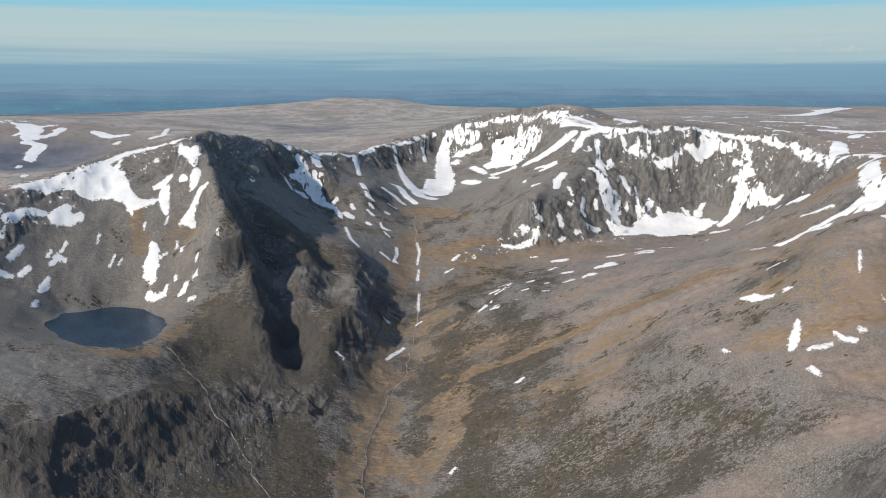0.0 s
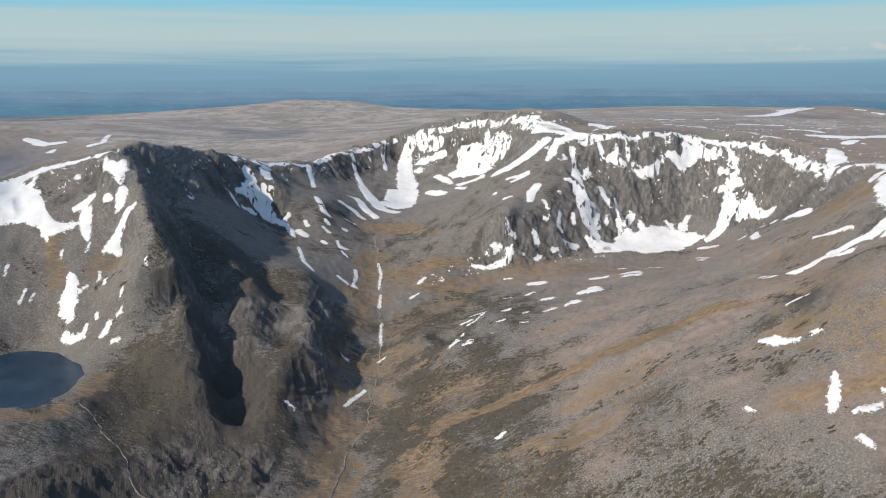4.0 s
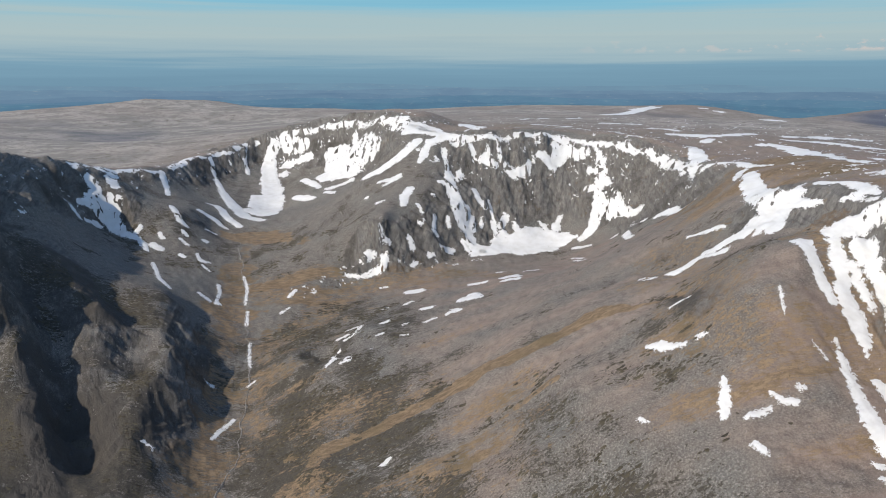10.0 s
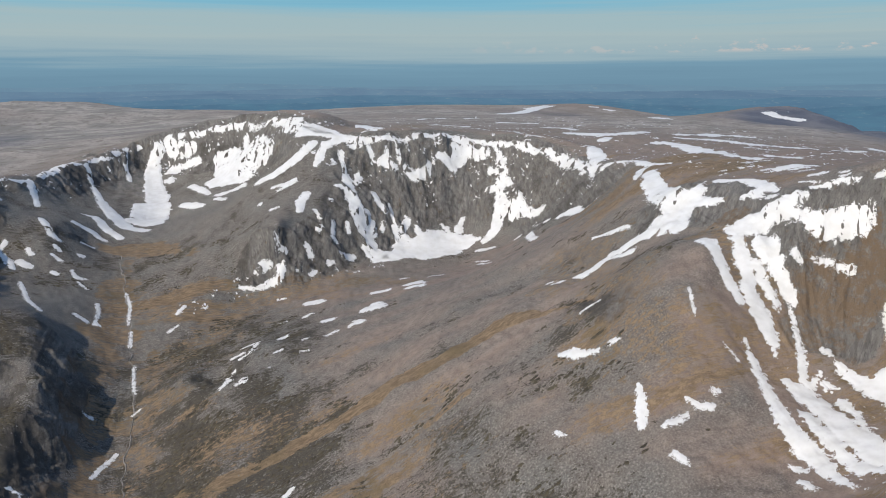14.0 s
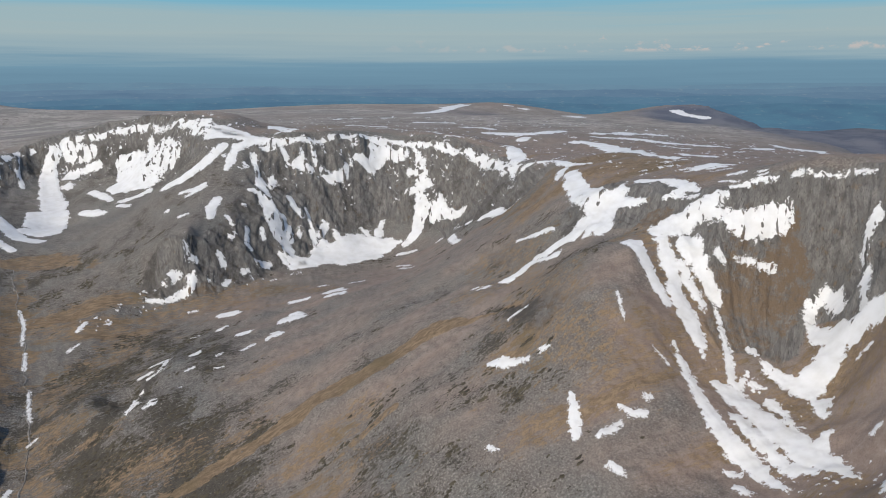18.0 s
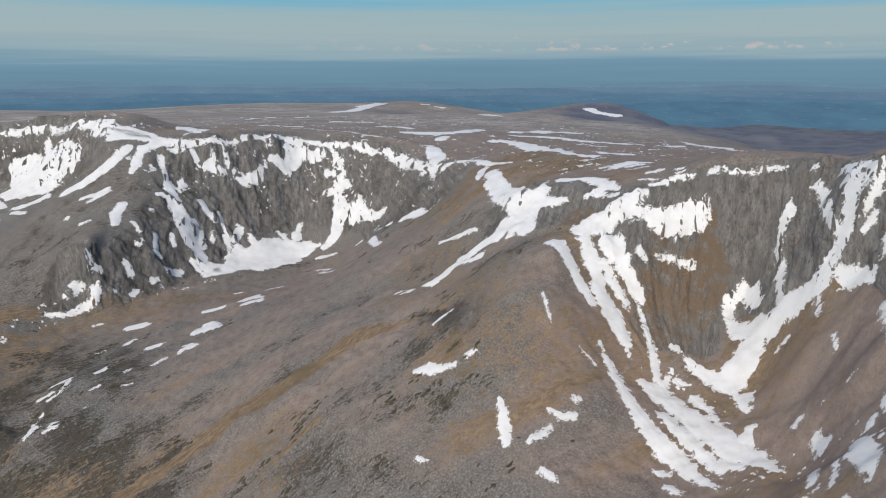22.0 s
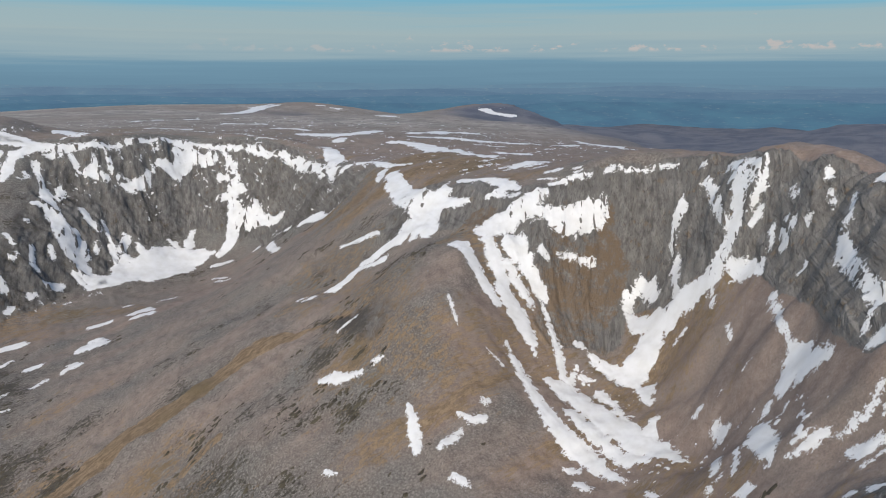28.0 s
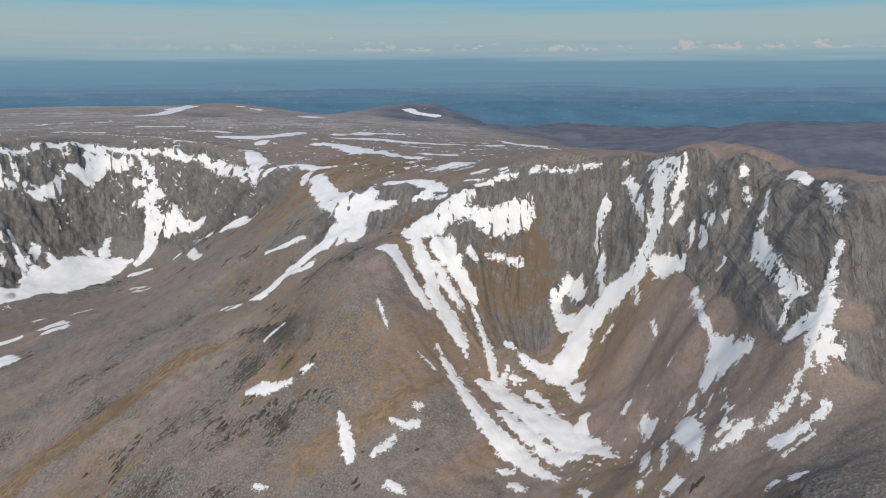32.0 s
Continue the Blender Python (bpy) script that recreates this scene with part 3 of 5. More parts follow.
class Landform:
    """Heights between the plan's lines, held on two grids, near and far."""

    def __init__(self):
        p = plan_points()
        n = len(p)
        r = np.hypot(p[:, None, 0] - p[None, :, 0], p[:, None, 1] - p[None, :, 1])
        a = np.zeros((n + 3, n + 3))
        a[:n, :n] = -np.sqrt(r * r + 64) - np.eye(n) * -2.0
        a[:n, n:] = np.column_stack([np.ones(n), p[:, :2] / 1000])
        a[n:, :n] = a[:n, n:].T
        self.w = np.linalg.solve(a, np.concatenate([p[:, 2], [0, 0, 0]]))
        self.p = p
        self.near = self.grid(-1300, -300, 12, 200, 265)
        self.far = self.grid(-7900, -7900, 100, 159, 159)

    def grid(self, x0, y0, cell, nx, ny):
        xs, ys = x0 + cell * np.arange(nx), y0 + cell * np.arange(ny)
        z = np.empty((ny, nx))
        for j in range(ny):
            d = np.sqrt((xs[:, None] - self.p[None, :, 0]) ** 2 + (ys[j] - self.p[None, :, 1]) ** 2 + 64)
            z[j] = -d @ self.w[:-3] + self.w[-3] + self.w[-2] * xs / 1000 + self.w[-1] * ys[j] / 1000
        return x0, y0, cell, z

    @staticmethod
    def sample(g, x, y):
        x0, y0, cell, z = g
        u, v = np.clip((x - x0) / cell, 0, z.shape[1] - 1.001), np.clip((y - y0) / cell, 0, z.shape[0] - 1.001)
        i, j = u.astype(int), v.astype(int)
        u, v = u - i, v - j
        return (z[j, i] * (1 - u) + z[j, i + 1] * u) * (1 - v) + (z[j + 1, i] * (1 - u) + z[j + 1, i + 1] * u) * v

    def base(self, x, y):
        far = self.sample(self.far, x, y)
        near = self.sample(self.near, x, y)
        edge = np.minimum(np.minimum(x + 1300, 1088 - x), np.minimum(y + 300, 2868 - y))
        return far + (near - far) * step(0, 150, edge)

    def slope(self, x, y, h=14):
        gx = (self.base(x + h, y) - self.base(x - h, y)) / (2 * h)
        gy = (self.base(x, y + h) - self.base(x, y - h)) / (2 * h)
        return gx, gy

    def height(self, x, y):
        """Ground height, and how rocky the ground is (0 to 1)."""
        wx, wy = x + 9 * fbm(x, y, 90, 3, 3), y + 9 * fbm(x, y, 90, 3, 11)
        z = self.base(wx, wy)
        gx, gy = self.slope(x, y)
        s = np.hypot(gx, gy)
        rough = fbm(x, y, 160, 4, 21)
        crag = np.zeros_like(x)
        for key, reach, more in (("sub_spur", 130, 0.45), ("spine", 60, 0.2), ("bluff", 90, 0.6), ("bluff_foot", 140, 0.75), ("back_rim", 115, 0.7), ("back_cliff_foot", 60, 0.4), ("west_crest", 85, 0.5), ("west_slope_high", 45, 0.35), ("mid_ledge", 120, 0.4), ("mid_spur_face", 100, 0.35), ("mid_rim", 150, 0.35), ("near_rim", 95, 0.5)):
            crag = np.maximum(crag, more * step(reach, reach * 0.4, line_distance(x, y, PLAN[key])))
        scree = np.zeros_like(x)
        for key, reach in (("near_scree", 125), ("near_floor_top", 95), ("near_floor", 95), ("west_slope_low", 100), ("west_slope_foot", 100), ("tarn_apron", 70)):
            scree = np.maximum(scree, step(reach, reach * 0.5, line_distance(x, y, PLAN[key]) + 18 * rough))
        rock = step(0.78, 1.15, s + 0.3 * rough + crag * step(0.12, 0.4, s) - 0.9 * scree * (1 - step(0.1, 0.4, crag)))
        for line, half in FANS:
            rock = rock * (1 - step(half * 1.25, half * 0.7, line_distance(x, y, line) + 10 * rough) * step(848, 834, z + 8 * rough))
        rock = np.maximum(rock, 0.7 * step(BROKEN[1] * 1.3, BROKEN[1] * 0.7, line_distance(x, y, BROKEN[0]) + 8 * rough) * step(850, 825, z))
        # ribs and gullies run down the walls, towards the corrie floors
        ribs = np.zeros_like(x)
        near = np.full_like(x, 1e9)
        for k, (cx, cy) in enumerate(((-40, 2150), (560, 1640), (560, 730), (-600, 1240), (-60, 1350))):
            r = np.hypot(x - cx, y - cy)
            a = np.arctan2(x - cx, y - cy)
            n = ridged(a * 260 + 3 * fbm(x, y, 40, 2, 40 + k), r * 0.22, 34, 4, 50 + k)
            w = np.clip((near - r + 60) / 120, 0, 1)
            ribs, near = ribs * (1 - w) + n * w, np.minimum(near, r)
        tarn = step(15, 80, np.hypot((x + 585) / 1.25, y - 1225) - 75)
        bluff = step(-250, -330, x) * step(1080, 1040, y)
        near = step(470, 560, x) * step(1120, 1050, y)
        shade = step(-130, -180, x) * step(-460, -420, x) * step(1080, 1150, y) * step(1700, 1600, y)
        slabs = ridged(np.arctan2(x - 560, y - 730) * 260, np.hypot(x - 560, y - 730) * 0.1, 11, 3, 57)
        z = z + near * rock * (slabs - 0.5) * 5
        z = z + rock * (ribs - 0.5) * (12 - 9 * bluff - 8.5 * near - 4 * shade) + bluff * rock * (6 * (ridged(0.8 * x + 0.5 * y, 0.6 * y, 60, 3, 37) - 0.5) + 8 * fbm(x, y, 70, 3, 38, 0.55) + 2.0 * fbm(x, y, 13, 3, 39, 0.6)) + rock * (7 - 3 * near - 4 * bluff - 3 * shade) * fbm(x, y, 30, 5, 31, 0.62)
        z = z + (60 * fbm(x, y, 1100, 5, 141) - 45) * step(2300, 3200, np.hypot(x, y)) * step(300, -300, y - 1.35 * x + 1300)
        z = z + (1 - rock) * tarn * step(5200, 2500, y) * (3.4 * fbm(x, y, 130, 5, 61) + 1.3 * fbm(x, y, 17, 4, 71))
        return z, rock


# ---- the ground: one sheet to the horizon, finer where the walk looks ----
LAND = Landform()
HUB = (20.0, 300.0)
FINE = np.arange(-48, 94, 0.1)
NF = len(FINE)
az = np.radians(np.concatenate([FINE, np.arange(94, 312, 6.0)]))


def ground_rings(rings):
    """Distances of the sheet's vertices along every bearing: close together on steep faces, wide on flats and lee sides."""
    some = np.concatenate([np.arange(0, NF, 8), np.arange(NF - 1, len(az))])
    r = np.exp(np.linspace(math.log(330), math.log(7750), 1100))
    a, d = np.meshgrid(az[some], r)
    rise = np.arctan2(LAND.base(HUB[0] + d * np.sin(a), HUB[1] + d * np.cos(a)) - 1008, d)
    seen = rise >= np.maximum.accumulate(rise, axis=0) - 0.004
    weight = np.clip(np.diff(rise, axis=0), 0, None) * np.where(seen[1:], 1.0, 0.4) + np.where(r[1:] < 3000, 0.0004, 0.0003)[:, None]
    for _ in range(3):
        weight[:, 1:-1] = (weight[:, :-2] + weight[:, 1:-1] + weight[:, 2:]) / 3
        weight[1:-1] = (weight[:-2] + weight[1:-1] + weight[2:]) / 3
    share = np.vstack([np.zeros(len(some)), np.cumsum(weight, axis=0)])
    share /= share[-1]
    even = np.linspace(0, 1, rings)
    some_rings = np.stack([np.interp(even, share[:, k], r) for k in range(len(some))], 1)
    rows = np.stack([np.interp(az, az[some], row) for row in some_rings])
    return np.vstack([np.repeat(np.linspace(4, 320, 24)[:, None], len(az), 1), rows])


RAD = ground_rings(770)
AZ = np.broadcast_to(az, RAD.shape)
GX, GY = HUB[0] + RAD * np.sin(AZ), HUB[1] + RAD * np.cos(AZ)
GZ, ROCK = LAND.height(GX, GY)
NR, NA = GX.shape
RELIEF = GZ - LAND.base(GX, GY)


def craggy(x, y, z, rock, along):
    """Buttresses, joints and ledges: rock pushed out or drawn back level, not only up and down."""
    gx, gy = LAND.slope(x, y)
    s = np.hypot(gx, gy) + 1e-6
    u, v = x + 0.35 * z, y - 0.42 * z
    far = step(1100, 1500, np.hypot(x, y))
    joints = ridged(along + 2 * fbm(x, y, 20, 2, 531), 0.25 * z, 15, 4, 521)
    out = (2.4 + 1.0 * far) * (2 * joints - 1) + (1.8 + 1.2 * far) * fbm(u, v, 24, 4, 501, 0.65)
    out = out * (1 - 0.8 * step(-250, -330, x) * step(1080, 1040, y)) * (1 - 0.4 * step(-130, -180, x) * step(1100, 1150, y) * step(1700, 1600, y))
    out = out * rock * step(0.35, 0.8, s) * step(4200, 2600, np.hypot(x, y))
    return x - gx / s * out, y - gy / s * out


FLAT_X, FLAT_Y = GX, GY
ALONG = joint_place(GX, GY)
GX, GY = craggy(GX, GY, GZ, ROCK, ALONG)


TURF = {  # bands of bleached turf: a line, its half width and how thick it grows
    "shoulder": ([(480, 1040), (430, 1090), (394, 1112), (332, 1118), (270, 1140), (190, 1142), (103, 1150), (50, 1149), (0, 1180)], 9, 0.95),
    "shoulder_low": ([(318, 1026), (283, 1031), (251, 1030), (198, 1009)], 4, 0.65),
    "corrie_mouth": ([(150, 1665), (248, 1671), (320, 1666), (405, 1627), (440, 1540)], 34, 0.55),
    "corrie_side": ([(560, 1180), (500, 1050), (463, 937), (480, 860)], 38, 0.5),
    "burn": ([(-64, 1900), (-70, 1790), (-104, 1466), (-109, 1386), (-94, 1308), (-115, 1213), (-105, 1089), (-112, 968)], 34, 0.62),
    "burn_side": ([(130, 1610), (43, 1554), (-27, 1500), (-40, 1358), (-60, 1250)], 42, 0.55),
    "burn_low": ([(30, 1130), (-3, 1092), (13, 1024), (-35, 980)], 30, 0.6),
    "upper_burn": ([(-60, 2000), (20, 1930), (70, 1890)], 30, 0.7),
    "tarn_side": ([(-440, 1250), (-452, 1165), (-480, 1085), (-560, 1090)], 16, 0.7),
    "west_slope": ([(-622, 1500), (-616, 1461), (-590, 1400), (-560, 1380)], 14, 0.6),
    "west_slope_side": ([(-530, 1450), (-490, 1420)], 16, 0.55),
    "near_bowl": ([(520, 660), (540, 690), (500, 640), (440, 560), (400, 490)], 30, 0.55),
    "near_shelf": ([(660, 880), (690, 868), (720, 850)], 16, 0.6),
    "near_wall": ([(682, 890), (655, 872), (695, 846), (655, 822), (630, 850)], 24, 0.5),
    "near_gullies": ([(640, 990), (615, 940), (600, 880), (575, 840)], 26, 0.55),
    "spur_nose": ([(540, 880), (510, 860), (470, 850)], 24, 0.52),
}


def fan(x, y):
    """The smooth brown fans of scree under the near corrie's walls."""
    d = np.minimum(line_distance(x, y, PLAN["near_scree"]) - 40, np.minimum(line_distance(x, y, PLAN["near_floor_top"]), line_distance(x, y, PLAN["near_floor"])))
    return step(95, 55, d + 12 * fbm(x, y, 60, 3, 131))


def cover(x, y, z, rock):
    """What grows or lies on the ground: turf, pink gravel and dark heath, 0 to 1 each; heath also carries painted
    shade, two fields far haze.
    """
    s = np.hypot(*LAND.slope(x, y))
    u, v = x * 0.99 - y * 0.14, y * 0.99 + x * 0.14
    streak = fbm(u * 0.2, v, 44, 4, 81)
    patch = fbm(x, y, 240, 5, 91)
    grain = fbm(x, y, 34, 4, 95)
    grass = 0.16 * patch + 0.12 * streak
    for line, half, thick in TURF.values():
        d = line_distance(x, y, line) + half * (0.9 * streak + 0.8 * grain)
        grass = np.maximum(grass, thick * step(half * 1.5, half * 0.5, d))
    crest = step(230, 90, line_distance(x, y, PLAN["spur_crest"])) * (0.37 + 0.45 * streak + 0.25 * patch)
    grass = np.maximum(grass, crest * step(1, 0.4, rock))
    low = step(760, 600, z) * step(900, 300, np.hypot(x - 60, y - 1350)) * step(-150, -90, x)
    grass = np.maximum(grass, low * (0.2 + 0.5 * streak + 0.25 * patch))
    high = step(850, 880, z) * step(0.4, 0.2, s)
    grass = np.maximum(grass, high * (0.2 + 0.3 * patch))
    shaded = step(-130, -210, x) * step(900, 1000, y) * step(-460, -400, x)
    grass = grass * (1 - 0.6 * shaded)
    pinkish = step(100, 280, x + 60 * patch) * step(2000, 1450, y)
    gravel = pinkish * step(0.95, 0.5, s) * (0.7 + 0.5 * streak)
    gravel = np.maximum(gravel, step(690, 800, z) * 0.75 * step(0.4, 0.2, s))
    gravel = np.maximum(gravel, step(640, 560, np.hypot(x - 40, y - 1500)) * 0.1)
    heath = 0.4 + 0.24 * fbm(u * 0.5, v, 150, 4, 101) + 0.26 * grain - 0.42 * gravel
    grit = step(330, 180, x + 60 * patch) * step(-60, 20, x) * step(1650, 1450, y)
    # first added term: dark boulder slope, its half-shade put in as heath
    heath = heath + 0.28 * step(-120, -190, x) * step(1420, 1250, y) * step(-640, -560, x - 0.5 * (y - 900)) + 0.2 * grit - 0.35 * step(820, 860, z) - 0.3 * step(2600, 3600, y)
    heath = heath - 0.45 * step(470, 540, x) * step(980, 920, y)
    heath = (heath - 0.12 * step(-380, -460, x)) * (1 - 0.8 * fan(x, y))
    low = step(690, 600, z) * step(620, 480, x) * step(1750, 1500, y) * step(-180, -60, x)
    heath = heath + (0.14 * step(610, 530, z) * step(600, 300, x) + 0.04 * low) * (1 - step(0.2, 0.5, rock))
    # grazing shade on the sub-spur's flank, put into the colour as heath
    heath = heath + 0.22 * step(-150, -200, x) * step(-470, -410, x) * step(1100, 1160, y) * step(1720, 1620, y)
    gravel = gravel * (1 - 0.2 * low)
    bluff = step(-250, -330, x) * step(1090, 1040, y)
    # dark rock of the bluff; by the sub-spur it stands in for shade
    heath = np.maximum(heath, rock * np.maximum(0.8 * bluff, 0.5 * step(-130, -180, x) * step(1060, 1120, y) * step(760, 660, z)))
    gravel = np.maximum(gravel, 0.95 * fan(x, y))
    gravel = np.maximum(gravel, 0.12 * step(-420, -480, x) * step(1150, 1250, y))
    grass = np.maximum(grass, fan(x, y) * (0.3 + 0.3 * patch + 0.2 * streak) * (1 - rock))
    # haze painted in by distance: the far tops paler, the far moor bluish
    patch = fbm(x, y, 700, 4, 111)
    haze_pale = np.clip(step(1700, 3200, np.hypot(x, y)) * (0.8 + 0.4 * patch) * (1 - 0.65 * step(0.07, 0.17, s)), 0, 1)
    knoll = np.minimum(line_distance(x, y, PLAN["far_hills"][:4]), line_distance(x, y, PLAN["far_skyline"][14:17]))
    haze_pale = haze_pale * (1 - 0.75 * step(520, 260, knoll + 120 * patch))
    hazed_moor = step(1900, 2700, np.hypot(x - 300, y - 500)) * step(800, 300, y - 1.35 * x + 1300 + 500 * patch)
    hazed_moor = np.maximum(hazed_moor, step(760, 660, z + 60 * patch) * step(2600, 3300, np.hypot(x, y)))
    return {"haze_pale": haze_pale, "hazed_moor": np.clip(hazed_moor, 0, 1), "rock": rock, "grass": np.clip(grass, 0, 1), "gravel": np.clip(gravel, 0, 1), "heath": np.clip(heath, 0, 1)}


def grid_mesh(name, x, y, z, keep, wrap=False):
    """A sheet over the grid's cells that keep names (keep[j, i] for the cell from row j, column i)."""
    rows, cols = x.shape
    j, i = np.nonzero(keep)
    i2 = (i + 1) % cols if wrap else i + 1
    quads = np.stack([j * cols + i, (j + 1) * cols + i, (j + 1) * cols + i2, j * cols + i2], 1)
    used, faces = np.unique(quads, return_inverse=True)
    faces = faces.reshape(-1, 4)[:, ::-1]
    me = bpy.data.meshes.new(name)
    me.vertices.add(len(used))
    me.vertices.foreach_set("co", K * np.stack([x.ravel()[used], y.ravel()[used], z.ravel()[used]], 1).astype(np.float32).ravel())
    me.loops.add(faces.size)
    me.loops.foreach_set("vertex_index", faces.ravel().astype(np.int32))
    me.polygons.add(len(faces))
    me.polygons.foreach_set("loop_start", np.arange(0, faces.size, 4, dtype=np.int32))
    me.polygons.foreach_set("use_smooth", np.ones(len(faces), bool))
    me.update(calc_edges=True)
    return me, used


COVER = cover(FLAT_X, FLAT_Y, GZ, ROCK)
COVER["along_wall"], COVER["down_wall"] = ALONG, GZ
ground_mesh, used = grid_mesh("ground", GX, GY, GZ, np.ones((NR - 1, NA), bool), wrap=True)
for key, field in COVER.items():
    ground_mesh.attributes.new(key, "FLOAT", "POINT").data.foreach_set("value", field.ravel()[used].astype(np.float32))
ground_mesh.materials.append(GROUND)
tagged(new("ground", ground_mesh), "stony mountain ground with crags, scree, turf and heath", "ground", kind="structure")

# ---- the tarn ----
bm = bmesh.new()
ring = []
for a in np.linspace(0, math.tau, 96, endpoint=False):
    reach = np.arange(30.0, 165.0, 1.0)
    banks = LAND.height(-578 + reach * math.cos(a), 1222 + reach * math.sin(a))[0] > 586.6
    r = reach[np.argmax(banks)] + 3 if banks.any() else 130
    ring.append(bm.verts.new(K * Vector((-578 + r * math.cos(a), 1222 + r * math.sin(a), 586.2))))
bm.faces.new(ring)
tarn_mesh = bpy.data.meshes.new("tarn")
bm.to_mesh(tarn_mesh)
bm.free()
tarn_mesh.materials.append(WATER)
tagged(new("tarn", tarn_mesh), "dark still mountain tarn below a steep slope", "lake", kind="structure")

# ---- far hills: glowing backdrop strips, haze painted into their colour ----
def far_range(name, radius, low, top, rough, seed, colour, deep):
    a = np.radians(np.arange(-60, 110, 0.1))
    n = fbm(a * 900, a * 0 + seed * 31, 190, 6, seed)
    x, y = HUB[0] + radius * np.sin(a), HUB[1] + radius * np.cos(a)
    tops = top + rough * n
    rows = [np.full_like(a, low), tops]
    gx, gy, gz = np.stack([x, x * 1.004]), np.stack([y, y * 1.004]), np.stack(rows)
    me, _ = grid_mesh(name, gx, gy, gz, np.ones((1, len(a) - 1), bool))
    me.materials.append(material(name, haze_glow_shader(srgb(*colour), srgb(*deep))))
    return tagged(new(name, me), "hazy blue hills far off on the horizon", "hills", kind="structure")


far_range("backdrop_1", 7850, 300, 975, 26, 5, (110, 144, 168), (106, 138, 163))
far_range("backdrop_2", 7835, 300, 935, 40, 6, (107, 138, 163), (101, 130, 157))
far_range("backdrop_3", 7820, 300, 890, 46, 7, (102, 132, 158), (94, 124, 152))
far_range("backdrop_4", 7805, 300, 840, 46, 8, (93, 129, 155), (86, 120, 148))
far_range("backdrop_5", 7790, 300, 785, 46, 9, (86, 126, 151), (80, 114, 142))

# ---- running water: the burn down the glen, and the tarn's outflow ----
def burn(name, line, wide, label):
    pts = []
    for p, q in zip(line, line[1:]):
        n = max(2, int(math.dist(p, q) / 4))
        pts += [(p[0] + (q[0] - p[0]) * k / n, p[1] + (q[1] - p[1]) * k / n) for k in range(n)]
    x, y = np.array(pts).T
    x, y = x + 6 * fbm(x, y, 36, 4, 151), y + 4 * fbm(x, y, 36, 4, 161)
    dx, dy = np.gradient(x), np.gradient(y)
    n = np.hypot(dx, dy)
    nx, ny = -dy / n, dx / n
    half = wide * (0.8 + 0.5 * fbm(x, y, 14, 2, 171))
    side = np.stack([-half, -half * 0.4, half * 0.4, half])
    gx, gy = x + side * nx, y + side * ny
    gz = LAND.height(gx, gy)[0] + np.array([-0.7, 0.9, 0.9, -0.7])[:, None]
    me, _ = grid_mesh(name, gx, gy, gz, np.ones((3, len(x) - 1), bool))
    me.materials.append(BURN)
    return tagged(new(name, me), label, "stream", kind="structure")


burn("burn", [(-74, 1963), (-64, 1790), (-55, 1670), (-52, 1544), (-49, 1430), (-53, 1374), (-65, 1320), (-66, 1241), (-89, 1172), (-103, 1089), (-108, 1016), (-112, 968), (-104, 900), (-80, 760)], 1.5, "stony burn winding down the floor of the glen")
burn("tarn_outflow", [(-450, 1138), (-427, 1128), (-384, 1080), (-339, 1024), (-309, 998), (-291, 976), (-274, 950), (-220, 880)], 0.7, "thin stream falling from the tarn over dark crags")


# ---- old snow: one sheet for each patch, lying on the ground, thin at its edge ----
def snow_sheet(name, rows, cols, depth, skin=1.4):
    """A sheet over part of the ground's grid; depth says how deep the snow would lie, below zero where the ground is bare."""
    x, y, z = GX[rows, cols], GY[rows, cols], GZ[rows, cols]
    soft = np.stack([x, y, z])
    for _ in range(14):
        soft[:, 1:-1, 1:-1] = (soft[:, 1:-1, 1:-1] * 2 + soft[:, :-2, 1:-1] + soft[:, 2:, 1:-1] + soft[:, 1:-1, :-2] + soft[:, 1:-1, 2:]) / 6
    blend = 0.9 * step(-2, 3, depth)
    top = np.where(soft[2] > z, z + blend * (soft[2] - z), z + 0.5 * blend * (soft[2] - z))
    x, y = x + blend * (soft[0] - x), y + blend * (soft[1] - y)
    top = top + np.where(depth > -4, np.clip(0.5 + depth * 0.14, 0.3, skin), -1.0)
    cell = np.maximum(np.maximum(depth[:-1, :-1], depth[1:, :-1]), np.maximum(depth[:-1, 1:], depth[1:, 1:]))
    keep = cell > -4
    if keep.sum() < 2:
        return None
    me, kept = grid_mesh(name, x, y, top, keep)
    me.attributes.new("depth", "FLOAT", "POINT").data.foreach_set("value", np.clip(depth, -7, 9).ravel()[kept].astype(np.float32))
    me.materials.append(SNOW)
    return new(name, me)


